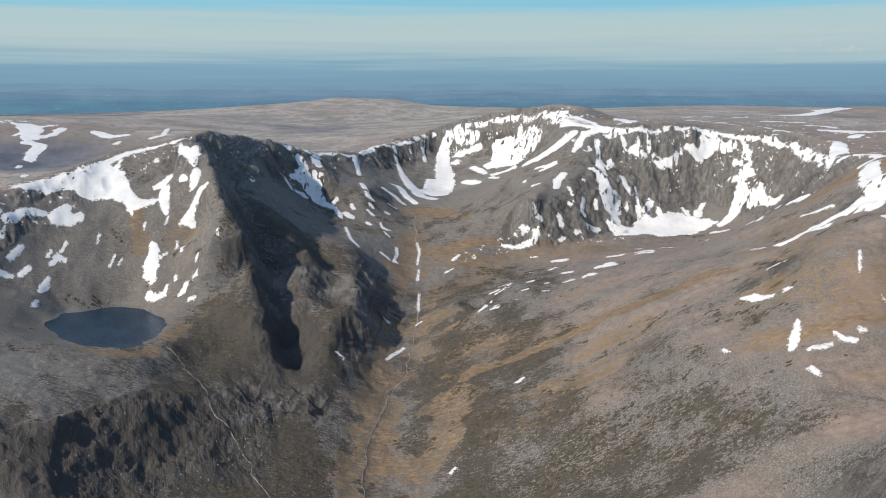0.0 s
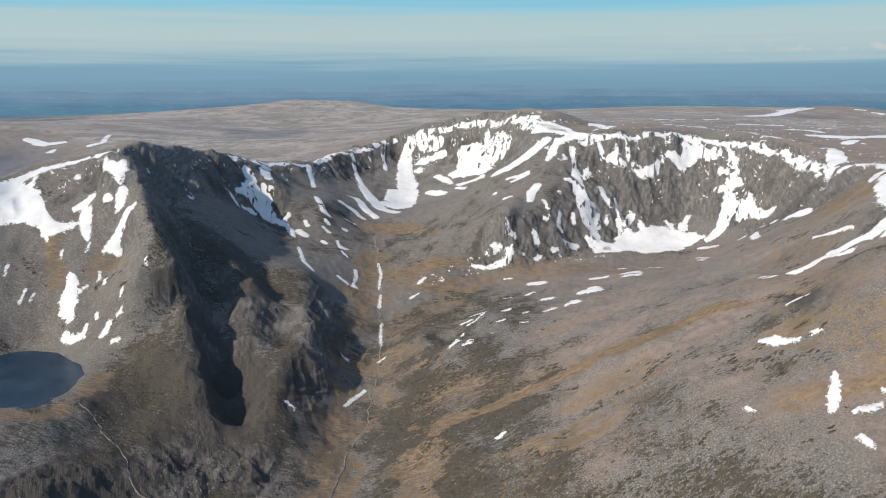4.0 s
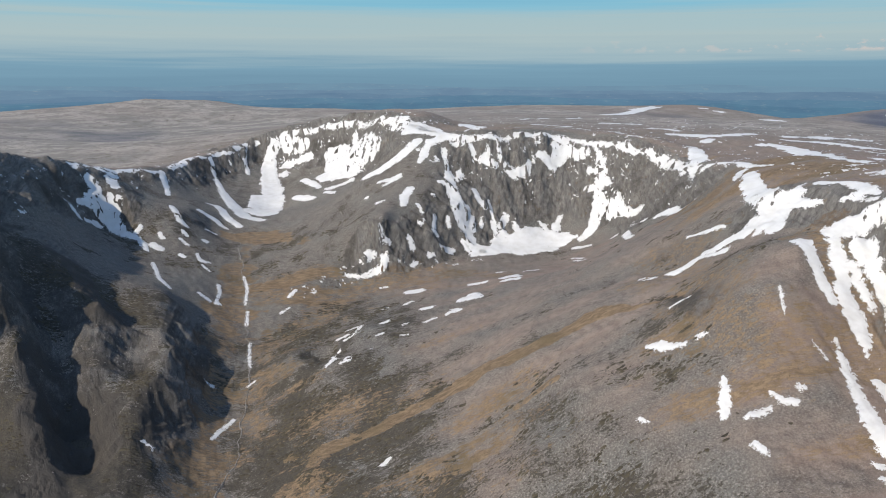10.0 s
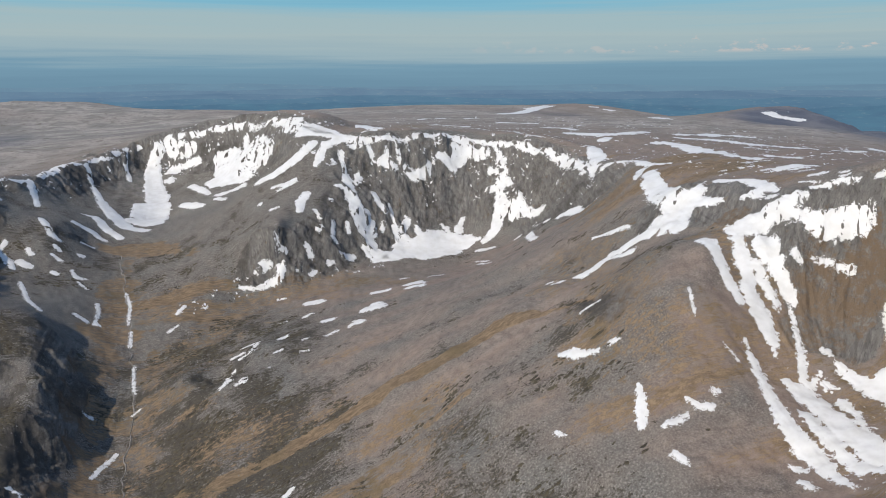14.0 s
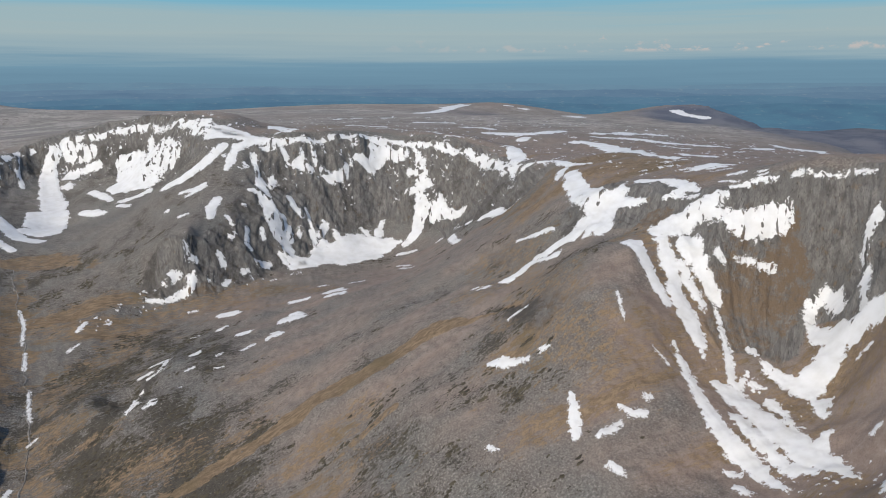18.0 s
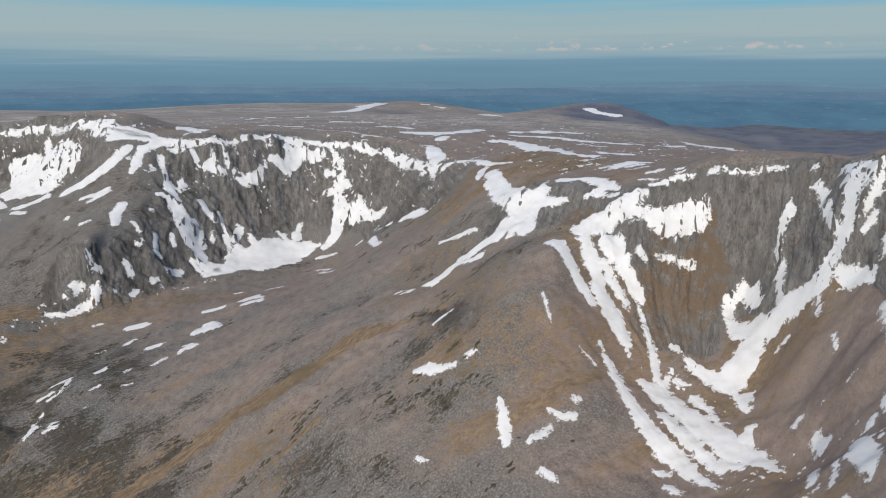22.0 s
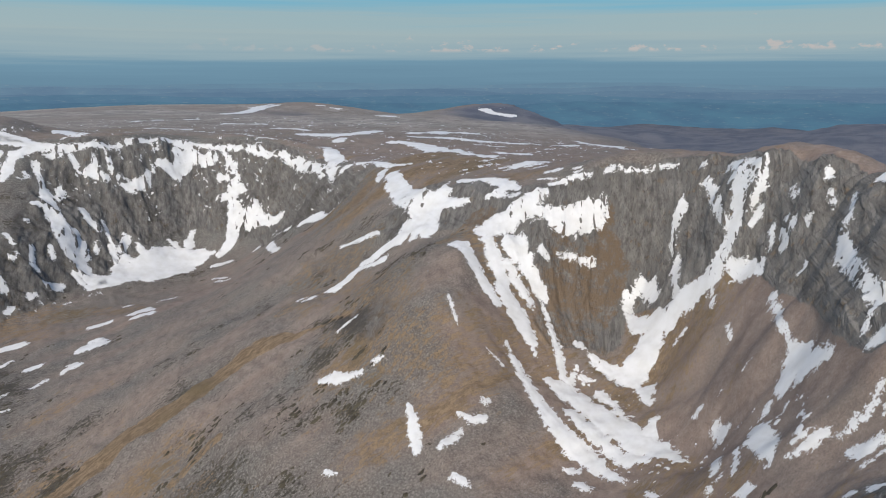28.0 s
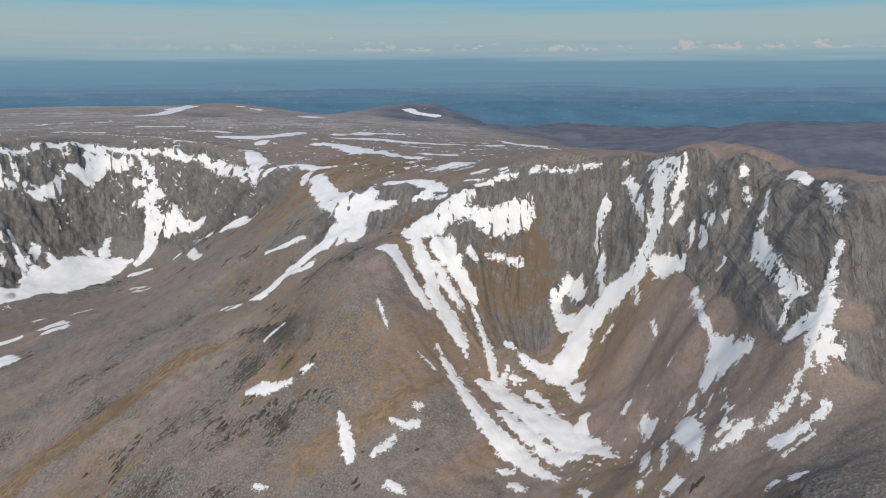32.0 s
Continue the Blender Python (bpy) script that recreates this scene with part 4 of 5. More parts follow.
def snow_patch(*strokes, name="snow_patch", label="patch of old white snow lying on stony ground"):
    """A patch drawn with strokes of the plan: (x, y, half width) from point to point."""
    pts = [p for s in strokes for p in s]
    px, py = np.array([p[0] for p in pts]) - HUB[0], np.array([p[1] for p in pts]) - HUB[1]
    wide = max(p[2] for p in pts) * 1.5 + 12
    r, a = np.hypot(px, py), np.arctan2(px, py)
    pad = wide / r.min()
    i0, i1 = np.searchsorted(az[:NF], (a.min() - pad, a.max() + pad))
    cols = slice(max(i0 - 1, 0), min(i1 + 2, NF))
    spread = RAD[:, cols]
    hit = np.nonzero(((spread > r.min() - wide) & (spread < r.max() + wide)).any(axis=1))[0]
    if len(hit) < 3:
        return
    rows = slice(max(hit[0] - 1, 0), min(hit[-1] + 2, NR))
    x, y, z = FLAT_X[rows, cols], FLAT_Y[rows, cols], GZ[rows, cols]
    if min(x.shape) < 3:
        return
    deep = np.full(x.shape, -1e9)
    for s in strokes:
        line = [np.array((q[0], q[1], float(LAND.height(np.array([float(q[0])]), np.array([float(q[1])]))[0][0]) * 0.5, q[2])) for q in s]
        for p, q in zip(line, line[1:] or line):
            d = q - p
            k = np.clip(((x - p[0]) * d[0] + (y - p[1]) * d[1] + (z * 0.5 - p[2]) * d[2]) / max(d[:3] @ d[:3], 1e-6), 0, 1)
            gap = np.sqrt((x - p[0] - k * d[0]) ** 2 + (y - p[1] - k * d[1]) ** 2 + (z * 0.5 - p[2] - k * d[2]) ** 2)
            deep = np.maximum(deep, p[3] + k * d[3] - gap)
    wide = max(p[2] for p in pts)
    away = max(1.0, float(np.median(r)) / 1400)
    ragged = np.clip(wide * 0.42, 0.8, 7 * away)
    fall = fbm(COVER["along_wall"][rows, cols], 0.3 * COVER["down_wall"][rows, cols], 9 * away, 3, 231, 0.65)
    deep = deep + ragged * (0.1 + 0.28 * fbm(x, y, 18 * away, 3, 201) + 0.5 * fbm(x, y, 7 * away, 4, 211, 0.75) + 0.2 * fall)
    # snow lies in the hollows and leaves the ribs bare
    deep = deep - np.clip(0.15 * RELIEF[rows, cols], -2, 2) * ROCK[rows, cols] * min(1, wide / 14)
    if name == "snow_drift" and not -620 < px.mean() < 830:
        deep = deep + 0.55 * wide * fbm(x, y, max(24, wide * 1.6), 4, 221, 0.6)
    ob = snow_sheet(name, rows, cols, deep)
    if ob:
        tagged(ob, label, "snow", group=name + "s")


def snow_bank(*strokes):
    snow_patch(*strokes, name="snow_bank", label="broad field of old white snow on a mountain slope")


def snow_gully(*strokes):
    snow_patch(*strokes, name="snow_gully", label="steep gully filled with old snow between crags")


def snow_streak(*strokes):
    snow_patch(*strokes, name="snow_streak", label="long thin streak of old snow in a hollow")


def snow_drift(*strokes):
    snow_patch(*strokes, name="snow_drift", label="low drift of old snow across the flat plateau")


snow_drift([(740, 2210, 3.3), (811, 2059, 3.9), (823, 1868, 3.3), (863, 1799, 2.8)])
snow_drift([(994, 1943, 7.7), (1010, 1848, 9.2), (1067, 1774, 5.4)])
snow_drift([(1245, 2400, 4.9), (1276, 2338, 7.3)])
snow_drift([(1382, 1941, 4.3), (1582, 1993, 5.8), (1663, 1931, 5.9)])
snow_drift([(1092, 1464, 2.5), (1069, 1348, 2.4)])
snow_drift([(1582, 1570, 6.1), (1433, 1390, 5.4), (1335, 1275, 2.6)])
snow_patch([(791, 1044, 3.2), (816, 1035, 3.2)])
snow_patch([(780, 1076, 2.7), (801, 1074, 2.7)])
snow_patch([(724, 966, 1.8), (727, 942, 1.5)])
snow_patch([(717, 1077, 1.9), (728, 1057, 3.1), (722, 1031, 6.0)])
snow_patch([(745, 931, 2.3), (751, 923, 1.6)])
snow_bank([(336, 2229, 9.4), (353, 2132, 12.9), (377, 2086, 20.4), (401, 2043, 14.2), (420, 2021, 7.5)], [(389, 2013, 10.0), (367, 1990, 8.1), (350, 1957, 5.0)])
snow_streak([(430, 1994, 4.5), (458, 1983, 4.0)])
snow_bank([(638, 977, 10.4), (662, 964, 16.1), (679, 951, 12.5), (694, 944, 9.2), (702, 938, 3.4)], [(682, 937, 6.8), (692, 916, 7.4), (706, 902, 10.2), (722, 890, 10.2), (730, 882, 7.9), (736, 881, 1.7)], [(628, 958, 6.8), (622, 942, 7.6), (612, 923, 6.9), (601, 904, 9.0), (597, 887, 10.0), (593, 869, 8.8), (587, 852, 4.2), (578, 839, 1.5)], [(647, 936, 13.3), (644, 919, 7.4), (641, 904, 7.0), (641, 890, 5.9), (641, 880, 2.7)], [(629, 926, 3.8), (623, 909, 5.4), (623, 896, 4.3), (619, 881, 1.6)])
snow_gully([(596, 972, 11.2), (591, 950, 7.7), (588, 932, 5.7), (584, 915, 5.4), (582, 897, 5.0)])
snow_gully([(636, 879, 1.9), (624, 861, 2.4), (610, 839, 3.2), (590, 814, 4.7), (584, 805, 4.2)])
snow_bank([(567, 808, 5.7), (572, 794, 14.0), (567, 773, 10.7), (566, 749, 12.5), (559, 722, 13.5), (550, 696, 12.9), (546, 677, 9.6), (540, 657, 4.2)], [(549, 770, 6.8), (541, 741, 6.4), (534, 717, 6.7), (530, 697, 7.5), (534, 682, 6.9)], [(596, 803, 2.5), (585, 800, 4.0)], [(564, 697, 8.0), (576, 700, 3.9)], [(593, 770, 4.5), (590, 751, 3.4), (574, 730, 4.3)])
snow_streak([(558, 860, 1.1), (551, 843, 3.1), (545, 825, 5.9), (535, 803, 5.7), (527, 781, 7.7), (518, 757, 10.1), (515, 739, 10.6), (516, 721, 9.1), (509, 698, 5.3), (502, 677, 1.8)])
snow_bank([(630, 797, 2.1), (627, 781, 8.1), (635, 760, 16.6), (657, 761, 14.5), (677, 768, 12.1), (685, 762, 13.4), (688, 750, 12.4), (689, 736, 8.5), (689, 725, 6.9), (690, 715, 9.7), (694, 707, 6.0), (701, 705, 7.3), (709, 707, 6.7), (717, 709, 7.4), (726, 713, 7.6), (738, 723, 10.3)], [(630, 826, 1.3), (628, 807, 3.3), (626, 787, 5.2)], [(621, 737, 8.9), (602, 721, 2.9)], [(721, 710, 4.3), (724, 702, 4.1), (724, 696, 5.0)], [(776, 750, 4.0), (742, 716, 3.5), (723, 693, 3.1)], [(706, 692, 2.0), (713, 689, 2.5), (717, 690, 2.5)], [(690, 752, 6.9), (704, 760, 6.4), (729, 777, 5.8), (737, 786, 2.7), (747, 794, 2.2), (755, 795, 6.0), (759, 793, 5.6), (764, 797, 2.2)], [(709, 820, 3.3), (720, 826, 4.4), (730, 821, 3.9), (726, 805, 5.8), (716, 791, 5.2)], [(703, 811, 6.3), (685, 784, 9.1), (692, 775, 5.9)], [(691, 703, 3.1), (687, 691, 4.4), (681, 676, 4.0), (676, 664, 5.3), (678, 662, 1.2)], [(774, 775, 1.6), (758, 760, 3.1), (730, 738, 3.4), (711, 718, 3.3), (706, 709, 2.7)])
snow_patch([(705, 684, 3.9), (702, 688, 1.5)])
snow_streak([(694, 664, 2.1), (683, 657, 1.8)])
snow_patch([(682, 648, 4.8), (672, 639, 5.8)])
snow_patch([(669, 640, 4.4), (673, 646, 1.7)])
snow_patch([(666, 622, 3.2), (665, 621, 1.8)])
snow_streak([(642, 611, 2.1), (639, 615, 1.0)])
snow_streak([(673, 610, 1.8), (667, 604, 1.3)])
snow_gully([(655, 586, 2.1), (636, 581, 2.7), (626, 579, 1.4)])
snow_streak([(703, 654, 1.2), (692, 646, 1.4)])
snow_patch([(684, 617, 3.2), (680, 611, 1.4)])
snow_patch([(654, 568, 5.3), (639, 551, 2.9)])
snow_bank([(608, 532, 1.8), (591, 520, 3.5), (572, 511, 2.5)])
snow_streak([(759, 867, 1.1), (783, 845, 1.4), (790, 820, 1.7)])
snow_patch([(790, 789, 3.4), (786, 784, 1.1)])
snow_gully([(624, 582, 3.2), (613, 576, 5.2), (587, 559, 4.5), (556, 541, 4.2), (545, 531, 5.0), (538, 518, 2.3)], [(539, 525, 3.4), (532, 526, 1.4), (529, 528, 1.3)])
snow_gully([(637, 634, 1.4), (615, 618, 2.4), (584, 599, 2.2), (572, 588, 2.7), (556, 576, 11.8), (549, 578, 9.8), (539, 576, 4.3)], [(542, 563, 8.4), (533, 551, 4.4), (529, 544, 1.4)])
snow_patch([(538, 584, 2.2), (532, 584, 3.2)])
snow_bank([(520, 585, 5.4), (502, 571, 6.8), (484, 559, 5.8), (476, 554, 1.9)], [(508, 585, 3.0), (503, 575, 3.2)])
snow_patch([(473, 539, 1.5), (476, 532, 3.4), (479, 529, 2.7), (480, 523, 1.0)])
snow_bank([(530, 502, 1.8), (522, 498, 4.7), (513, 500, 7.0), (518, 512, 5.8), (515, 517, 2.9)], [(551, 503, 1.5), (538, 502, 1.7), (526, 500, 3.1)], [(506, 500, 3.0), (498, 499, 2.3), (493, 498, 1.6), (489, 501, 1.3), (485, 503, 1.0), (481, 505, 1.4), (479, 510, 2.0), (477, 516, 1.0)], [(504, 492, 2.6), (497, 492, 2.9), (494, 490, 2.3)], [(498, 488, 2.9), (501, 483, 2.6)])
snow_patch([(467, 507, 2.3), (465, 499, 4.4), (468, 491, 3.0)])
snow_patch([(471, 486, 1.0), (473, 482, 2.5), (477, 482, 1.6)])
snow_patch([(481, 495, 1.6), (480, 494, 1.3)])
snow_streak([(456, 495, 1.0), (459, 491, 1.0), (463, 484, 1.0)])
snow_patch([(560, 635, 2.8), (547, 621, 6.5)])
snow_patch([(572, 659, 2.3), (576, 657, 2.4)])
snow_patch([(514, 608, 3.1), (491, 597, 2.8)])
snow_streak([(506, 590, 1.8), (491, 583, 2.2), (481, 579, 1.7)])
snow_patch([(464, 563, 4.0), (462, 560, 3.5)])
snow_patch([(476, 594, 1.7), (472, 589, 1.3)])
snow_patch([(428, 480, 3.8), (429, 478, 1.9)])
snow_patch([(427, 492, 2.9), (428, 491, 1.9)])
snow_patch([(494, 651, 2.1), (487, 640, 3.3)])
snow_patch([(493, 730, 1.8), (497, 721, 3.7)])
snow_patch([(484, 708, 3.9), (484, 697, 3.2)])
snow_patch([(601, 797, 3.0), (605, 785, 1.5)])
snow_streak([(529, 859, 1.1), (530, 850, 1.3), (531, 840, 1.0)])
snow_patch([(484, 818, 2.7), (485, 816, 2.3)])
snow_streak([(662, 733, 1.4), (667, 727, 2.0)])
snow_streak([(667, 700, 1.2), (686, 714, 1.3)])
snow_streak([(638, 669, 1.7), (628, 661, 1.0)])
snow_gully([(526, 912, 2.1), (519, 899, 1.5), (515, 888, 1.0)])
snow_patch([(661, 906, 3.3), (664, 900, 2.8)])
snow_streak([(680, 897, 1.1), (695, 882, 2.3), (708, 870, 2.8)])
snow_streak([(403, 2017, 10.6), (428, 2012, 10.7), (475, 1990, 8.3), (525, 1974, 5.6), (580, 1973, 5.2), (636, 1974, 5.0), (690, 1981, 5.2), (730, 1954, 4.7), (753, 1924, 5.6), (784, 1881, 4.2), (804, 1833, 8.4), (818, 1777, 7.0)])
snow_bank([(803, 1832, 2.4), (826, 1766, 3.3), (833, 1717, 8.2), (819, 1633, 9.5), (807, 1561, 13.1), (807, 1512, 10.7), (819, 1483, 6.0), (832, 1448, 4.4), (795, 1364, 6.9), (788, 1331, 5.4), (788, 1290, 2.6)], [(885, 1675, 13.5), (853, 1603, 16.1), (814, 1552, 13.3)], [(886, 1710, 5.2), (900, 1699, 8.6)], [(806, 1550, 6.8), (777, 1508, 2.4)], [(774, 1346, 8.1), (722, 1289, 2.5)], [(797, 1575, 7.5), (794, 1567, 3.9)])
snow_gully([(410, 1987, 3.4), (405, 1940, 4.6), (407, 1924, 10.9), (402, 1866, 12.8), (405, 1827, 16.7), (410, 1809, 18.5), (414, 1791, 14.3), (420, 1764, 14.1), (435, 1744, 17.7)], [(375, 1887, 6.9), (386, 1883, 5.3)], [(425, 1911, 7.7), (438, 1936, 4.6)], [(428, 1836, 5.4), (433, 1822, 7.5), (435, 1801, 5.1)])
snow_bank([(415, 1738, 9.9), (460, 1744, 18.5), (515, 1760, 31.9), (579, 1777, 30.9), (624, 1759, 25.5), (646, 1748, 7.5)], [(535, 1815, 4.5), (532, 1781, 8.6)], [(594, 1815, 5.3), (603, 1804, 6.4)], [(642, 1816, 4.3), (627, 1797, 9.1)], [(485, 1820, 4.2), (482, 1792, 5.2)], [(516, 1829, 8.3), (496, 1814, 4.2)], [(502, 1797, 9.0), (477, 1778, 10.9)], [(519, 1736, 19.4), (593, 1732, 12.1)])
snow_gully([(471, 1977, 4.1), (477, 1963, 5.6)])
snow_bank([(511, 1963, 2.3), (510, 1948, 7.8), (495, 1948, 8.9), (520, 1930, 6.7)], [(538, 1965, 2.3), (536, 1939, 4.5), (550, 1924, 6.7), (563, 1911, 9.0), (585, 1913, 10.0), (600, 1923, 3.7)], [(600, 1910, 3.4), (606, 1929, 3.9)])
snow_streak([(619, 1937, 2.3), (617, 1927, 2.3)])
snow_bank([(634, 1940, 6.9), (650, 1929, 11.4), (661, 1922, 9.4)], [(683, 1953, 13.4), (686, 1938, 16.1), (668, 1928, 9.1)], [(709, 1940, 13.9), (722, 1919, 11.5), (736, 1909, 13.5)], [(692, 1968, 11.2), (707, 1962, 10.7)])
snow_gully([(761, 1900, 3.2), (758, 1861, 8.2), (750, 1832, 10.0), (738, 1819, 13.2), (726, 1802, 11.9), (718, 1777, 13.2), (708, 1762, 13.8), (690, 1740, 11.6), (670, 1731, 9.1), (656, 1730, 5.3)], [(736, 1871, 5.6), (744, 1842, 5.6)], [(711, 1832, 6.8), (725, 1816, 7.8)], [(724, 1755, 15.0), (741, 1735, 20.3), (751, 1701, 8.6), (771, 1676, 3.9)], [(751, 1761, 3.8), (748, 1749, 8.5)], [(753, 1821, 3.4), (748, 1799, 7.2)])
snow_patch([(458, 1886, 6.9), (461, 1864, 6.4), (472, 1849, 7.3)])
snow_gully([(488, 1868, 2.1), (488, 1835, 4.6), (490, 1816, 5.2)])
snow_patch([(517, 1845, 2.1), (522, 1833, 3.5)])
snow_patch([(461, 1824, 3.1), (455, 1815, 4.2)])
snow_bank([(709, 1499, 8.7), (720, 1466, 11.5), (704, 1399, 6.8)])
snow_patch([(630, 1697, 8.1), (650, 1669, 8.0)])
snow_patch([(684, 1633, 4.7), (696, 1637, 4.8)])
snow_patch([(675, 1557, 7.5), (618, 1428, 5.4)])
snow_streak([(707, 1582, 4.1), (705, 1533, 4.5)])
snow_gully([(220, 1752, 1.9), (218, 1740, 2.5), (219, 1731, 3.8), (234, 1729, 4.1)])
snow_patch([(304, 1869, 7.4), (287, 1845, 10.5), (278, 1814, 7.5)])
snow_streak([(309, 1813, 3.8), (316, 1795, 2.0)])
snow_patch([(278, 1742, 5.1), (281, 1734, 5.8)])
snow_patch([(308, 1777, 4.0), (316, 1781, 2.1)])
snow_gully([(345, 1796, 4.1), (335, 1768, 4.6), (342, 1764, 3.3)])
snow_streak([(376, 1802, 3.1), (375, 1787, 4.0)])
snow_patch([(347, 1742, 5.3), (358, 1743, 9.5), (375, 1749, 3.0)])
snow_patch([(183, 1728, 4.8), (190, 1724, 5.7), (200, 1722, 3.8)])
snow_patch([(214, 1712, 4.7), (223, 1704, 5.7)])
snow_patch([(317, 1724, 5.8), (326, 1727, 2.9)])
snow_patch([(402, 1772, 3.0), (408, 1753, 6.3)])
snow_patch([(353, 1848, 4.1), (354, 1842, 2.3)])
snow_bank([(341, 2094, 19.9), (370, 2076, 17.4), (398, 2051, 13.8), (424, 2024, 8.9)], [(382, 2014, 10.5), (362, 1987, 8.9), (342, 1954, 3.9)], [(413, 2017, 7.6), (387, 2006, 7.9)])
snow_streak([(353, 2029, 6.8), (324, 2018, 5.2), (290, 2011, 5.4), (258, 2015, 7.0), (228, 2028, 7.3)])
snow_streak([(246, 1945, 5.2), (269, 1935, 7.5), (294, 1937, 4.2)])
snow_patch([(211, 1917, 5.1), (214, 1910, 3.0)])
snow_streak([(225, 1854, 4.7), (241, 1846, 2.8)])
snow_bank([(325, 2232, 10.1), (347, 2123, 14.7), (385, 2079, 14.6), (411, 2048, 11.0)])
snow_bank([(744, 1287, 7.7), (701, 1218, 13.0), (658, 1138, 18.0), (650, 1098, 20.3), (667, 1091, 10.5), (680, 1091, 7.7), (694, 1103, 4.4)], [(663, 1080, 11.9), (670, 1056, 5.2), (677, 1041, 1.6)], [(638, 1082, 20.7), (615, 1046, 10.1)], [(621, 1094, 12.0), (600, 1082, 8.4), (592, 1095, 9.3), (578, 1106, 6.0), (561, 1113, 4.3), (539, 1111, 7.3), (523, 1113, 5.5), (516, 1122, 2.0)], [(573, 1080, 4.7), (561, 1094, 4.1), (550, 1109, 4.1)], [(615, 1069, 8.5), (602, 1063, 4.2)])
snow_streak([(587, 1194, 3.4), (596, 1166, 4.4), (603, 1136, 3.3)])
snow_bank([(-414, 2037, 10.9), (-391, 2031, 8.3), (-372, 2004, 11.9), (-380, 1962, 11.0), (-399, 1946, 4.8)], [(-369, 1986, 16.5), (-360, 1970, 15.8), (-346, 1971, 16.8), (-328, 1955, 11.3), (-302, 1928, 8.3), (-277, 1909, 4.9), (-260, 1869, 4.0)], [(-412, 1906, 4.0), (-382, 1894, 5.5), (-362, 1938, 6.1)], [(-353, 2077, 9.2), (-336, 1998, 15.0), (-336, 1982, 10.6), (-335, 1974, 5.3)], [(-384, 2124, 9.0), (-361, 2079, 9.6), (-357, 2126, 11.8)])
snow_streak([(-431, 2045, 10.5), (-392, 2127, 14.5), (-348, 2202, 11.2), (-298, 2261, 7.6), (-272, 2305, 7.7)])
snow_gully([(-270, 2288, 9.6), (-255, 2213, 7.0), (-242, 2139, 4.5)])
snow_streak([(-222, 2024, 6.4), (-202, 1970, 5.2), (-186, 1961, 4.2)])
snow_streak([(-165, 2078, 8.8), (-133, 2072, 8.7), (-108, 2048, 5.6)])
snow_streak([(-156, 2179, 4.6), (-131, 2183, 11.5), (-111, 2118, 10.1), (-77, 2063, 8.7)])
snow_streak([(-147, 1997, 4.2), (-129, 2001, 4.2)])
snow_streak([(-197, 1914, 3.1), (-178, 1900, 3.2)])
snow_patch([(-250, 1892, 7.6), (-234, 1878, 7.9)])
snow_patch([(-288, 1934, 6.1), (-280, 1945, 4.0)])
snow_patch([(-240, 1928, 4.5), (-232, 1914, 4.5)])
snow_patch([(-192, 1938, 4.2), (-184, 1933, 4.3)])
snow_patch([(-147, 1938, 7.5), (-143, 1939, 5.3)])
snow_patch([(-192, 1862, 4.7), (-185, 1856, 4.6)])
snow_streak([(-160, 1873, 3.2), (-151, 1847, 4.9), (-134, 1848, 3.8)])
snow_streak([(-131, 1801, 2.9), (-147, 1832, 2.9)])
snow_streak([(-239, 1803, 3.9), (-212, 1692, 4.5), (-192, 1658, 3.6)])
snow_patch([(-142, 1683, 4.2), (-124, 1668, 3.9)])
snow_streak([(-111, 1743, 3.7), (-106, 1707, 2.8)])
snow_patch([(-110, 1669, 6.1), (-107, 1667, 4.6)])
snow_gully([(-170, 2593, 5.7), (-162, 2549, 6.1), (-140, 2436, 7.7), (-116, 2309, 14.6), (-87, 2213, 18.6), (-63, 2138, 18.0), (-30, 2112, 17.8)])
snow_bank([(13, 2716, 7.1), (23, 2693, 17.6), (3, 2684, 19.8), (-1, 2607, 21.4), (8, 2450, 30.8), (11, 2314, 27.7), (-14, 2192, 27.7), (-49, 2218, 23.3)], [(53, 2705, 14.7), (63, 2674, 20.4), (92, 2638, 17.2), (121, 2621, 6.8)], [(52, 2626, 16.7), (92, 2613, 7.0), (130, 2588, 5.3)], [(42, 2573, 14.6), (47, 2560, 10.4)], [(-34, 2368, 19.9), (-41, 2265, 19.1)])
snow_gully([(-69, 2718, 5.9), (-72, 2652, 6.2), (-62, 2588, 6.2)])
snow_patch([(64, 2307, 9.7), (97, 2241, 11.8), (113, 2218, 7.0)])
snow_streak([(96, 2453, 10.3), (117, 2394, 10.0), (130, 2285, 7.2)])
snow_bank([(175, 2533, 11.1), (197, 2449, 41.1), (214, 2331, 49.0), (181, 2357, 44.5), (149, 2417, 20.3)], [(255, 2308, 43.7), (274, 2251, 23.7)], [(235, 2367, 49.7), (238, 2300, 43.5)], [(265, 2321, 7.4), (274, 2332, 9.8)], [(252, 2458, 5.9), (244, 2414, 9.5)], [(148, 2252, 7.1), (182, 2247, 9.5), (216, 2247, 8.9)])
snow_streak([(226, 2036, 13.7), (260, 2002, 13.5), (297, 1997, 10.7), (336, 2015, 8.2), (354, 2030, 9.8)])
snow_streak([(251, 1924, 3.1), (281, 1928, 4.9), (295, 1930, 3.2)])
snow_patch([(161, 2186, 6.9), (147, 2225, 9.4)])
snow_streak([(-258, 2372, 10.3), (-226, 2522, 12.7), (-165, 2616, 11.0), (-117, 2648, 7.7), (-69, 2716, 9.4), (-8, 2727, 8.5), (53, 2710, 8.4), (131, 2638, 8.3), (188, 2598, 8.5), (254, 2483, 9.6), (307, 2326, 7.8), (354, 2187, 11.1)])
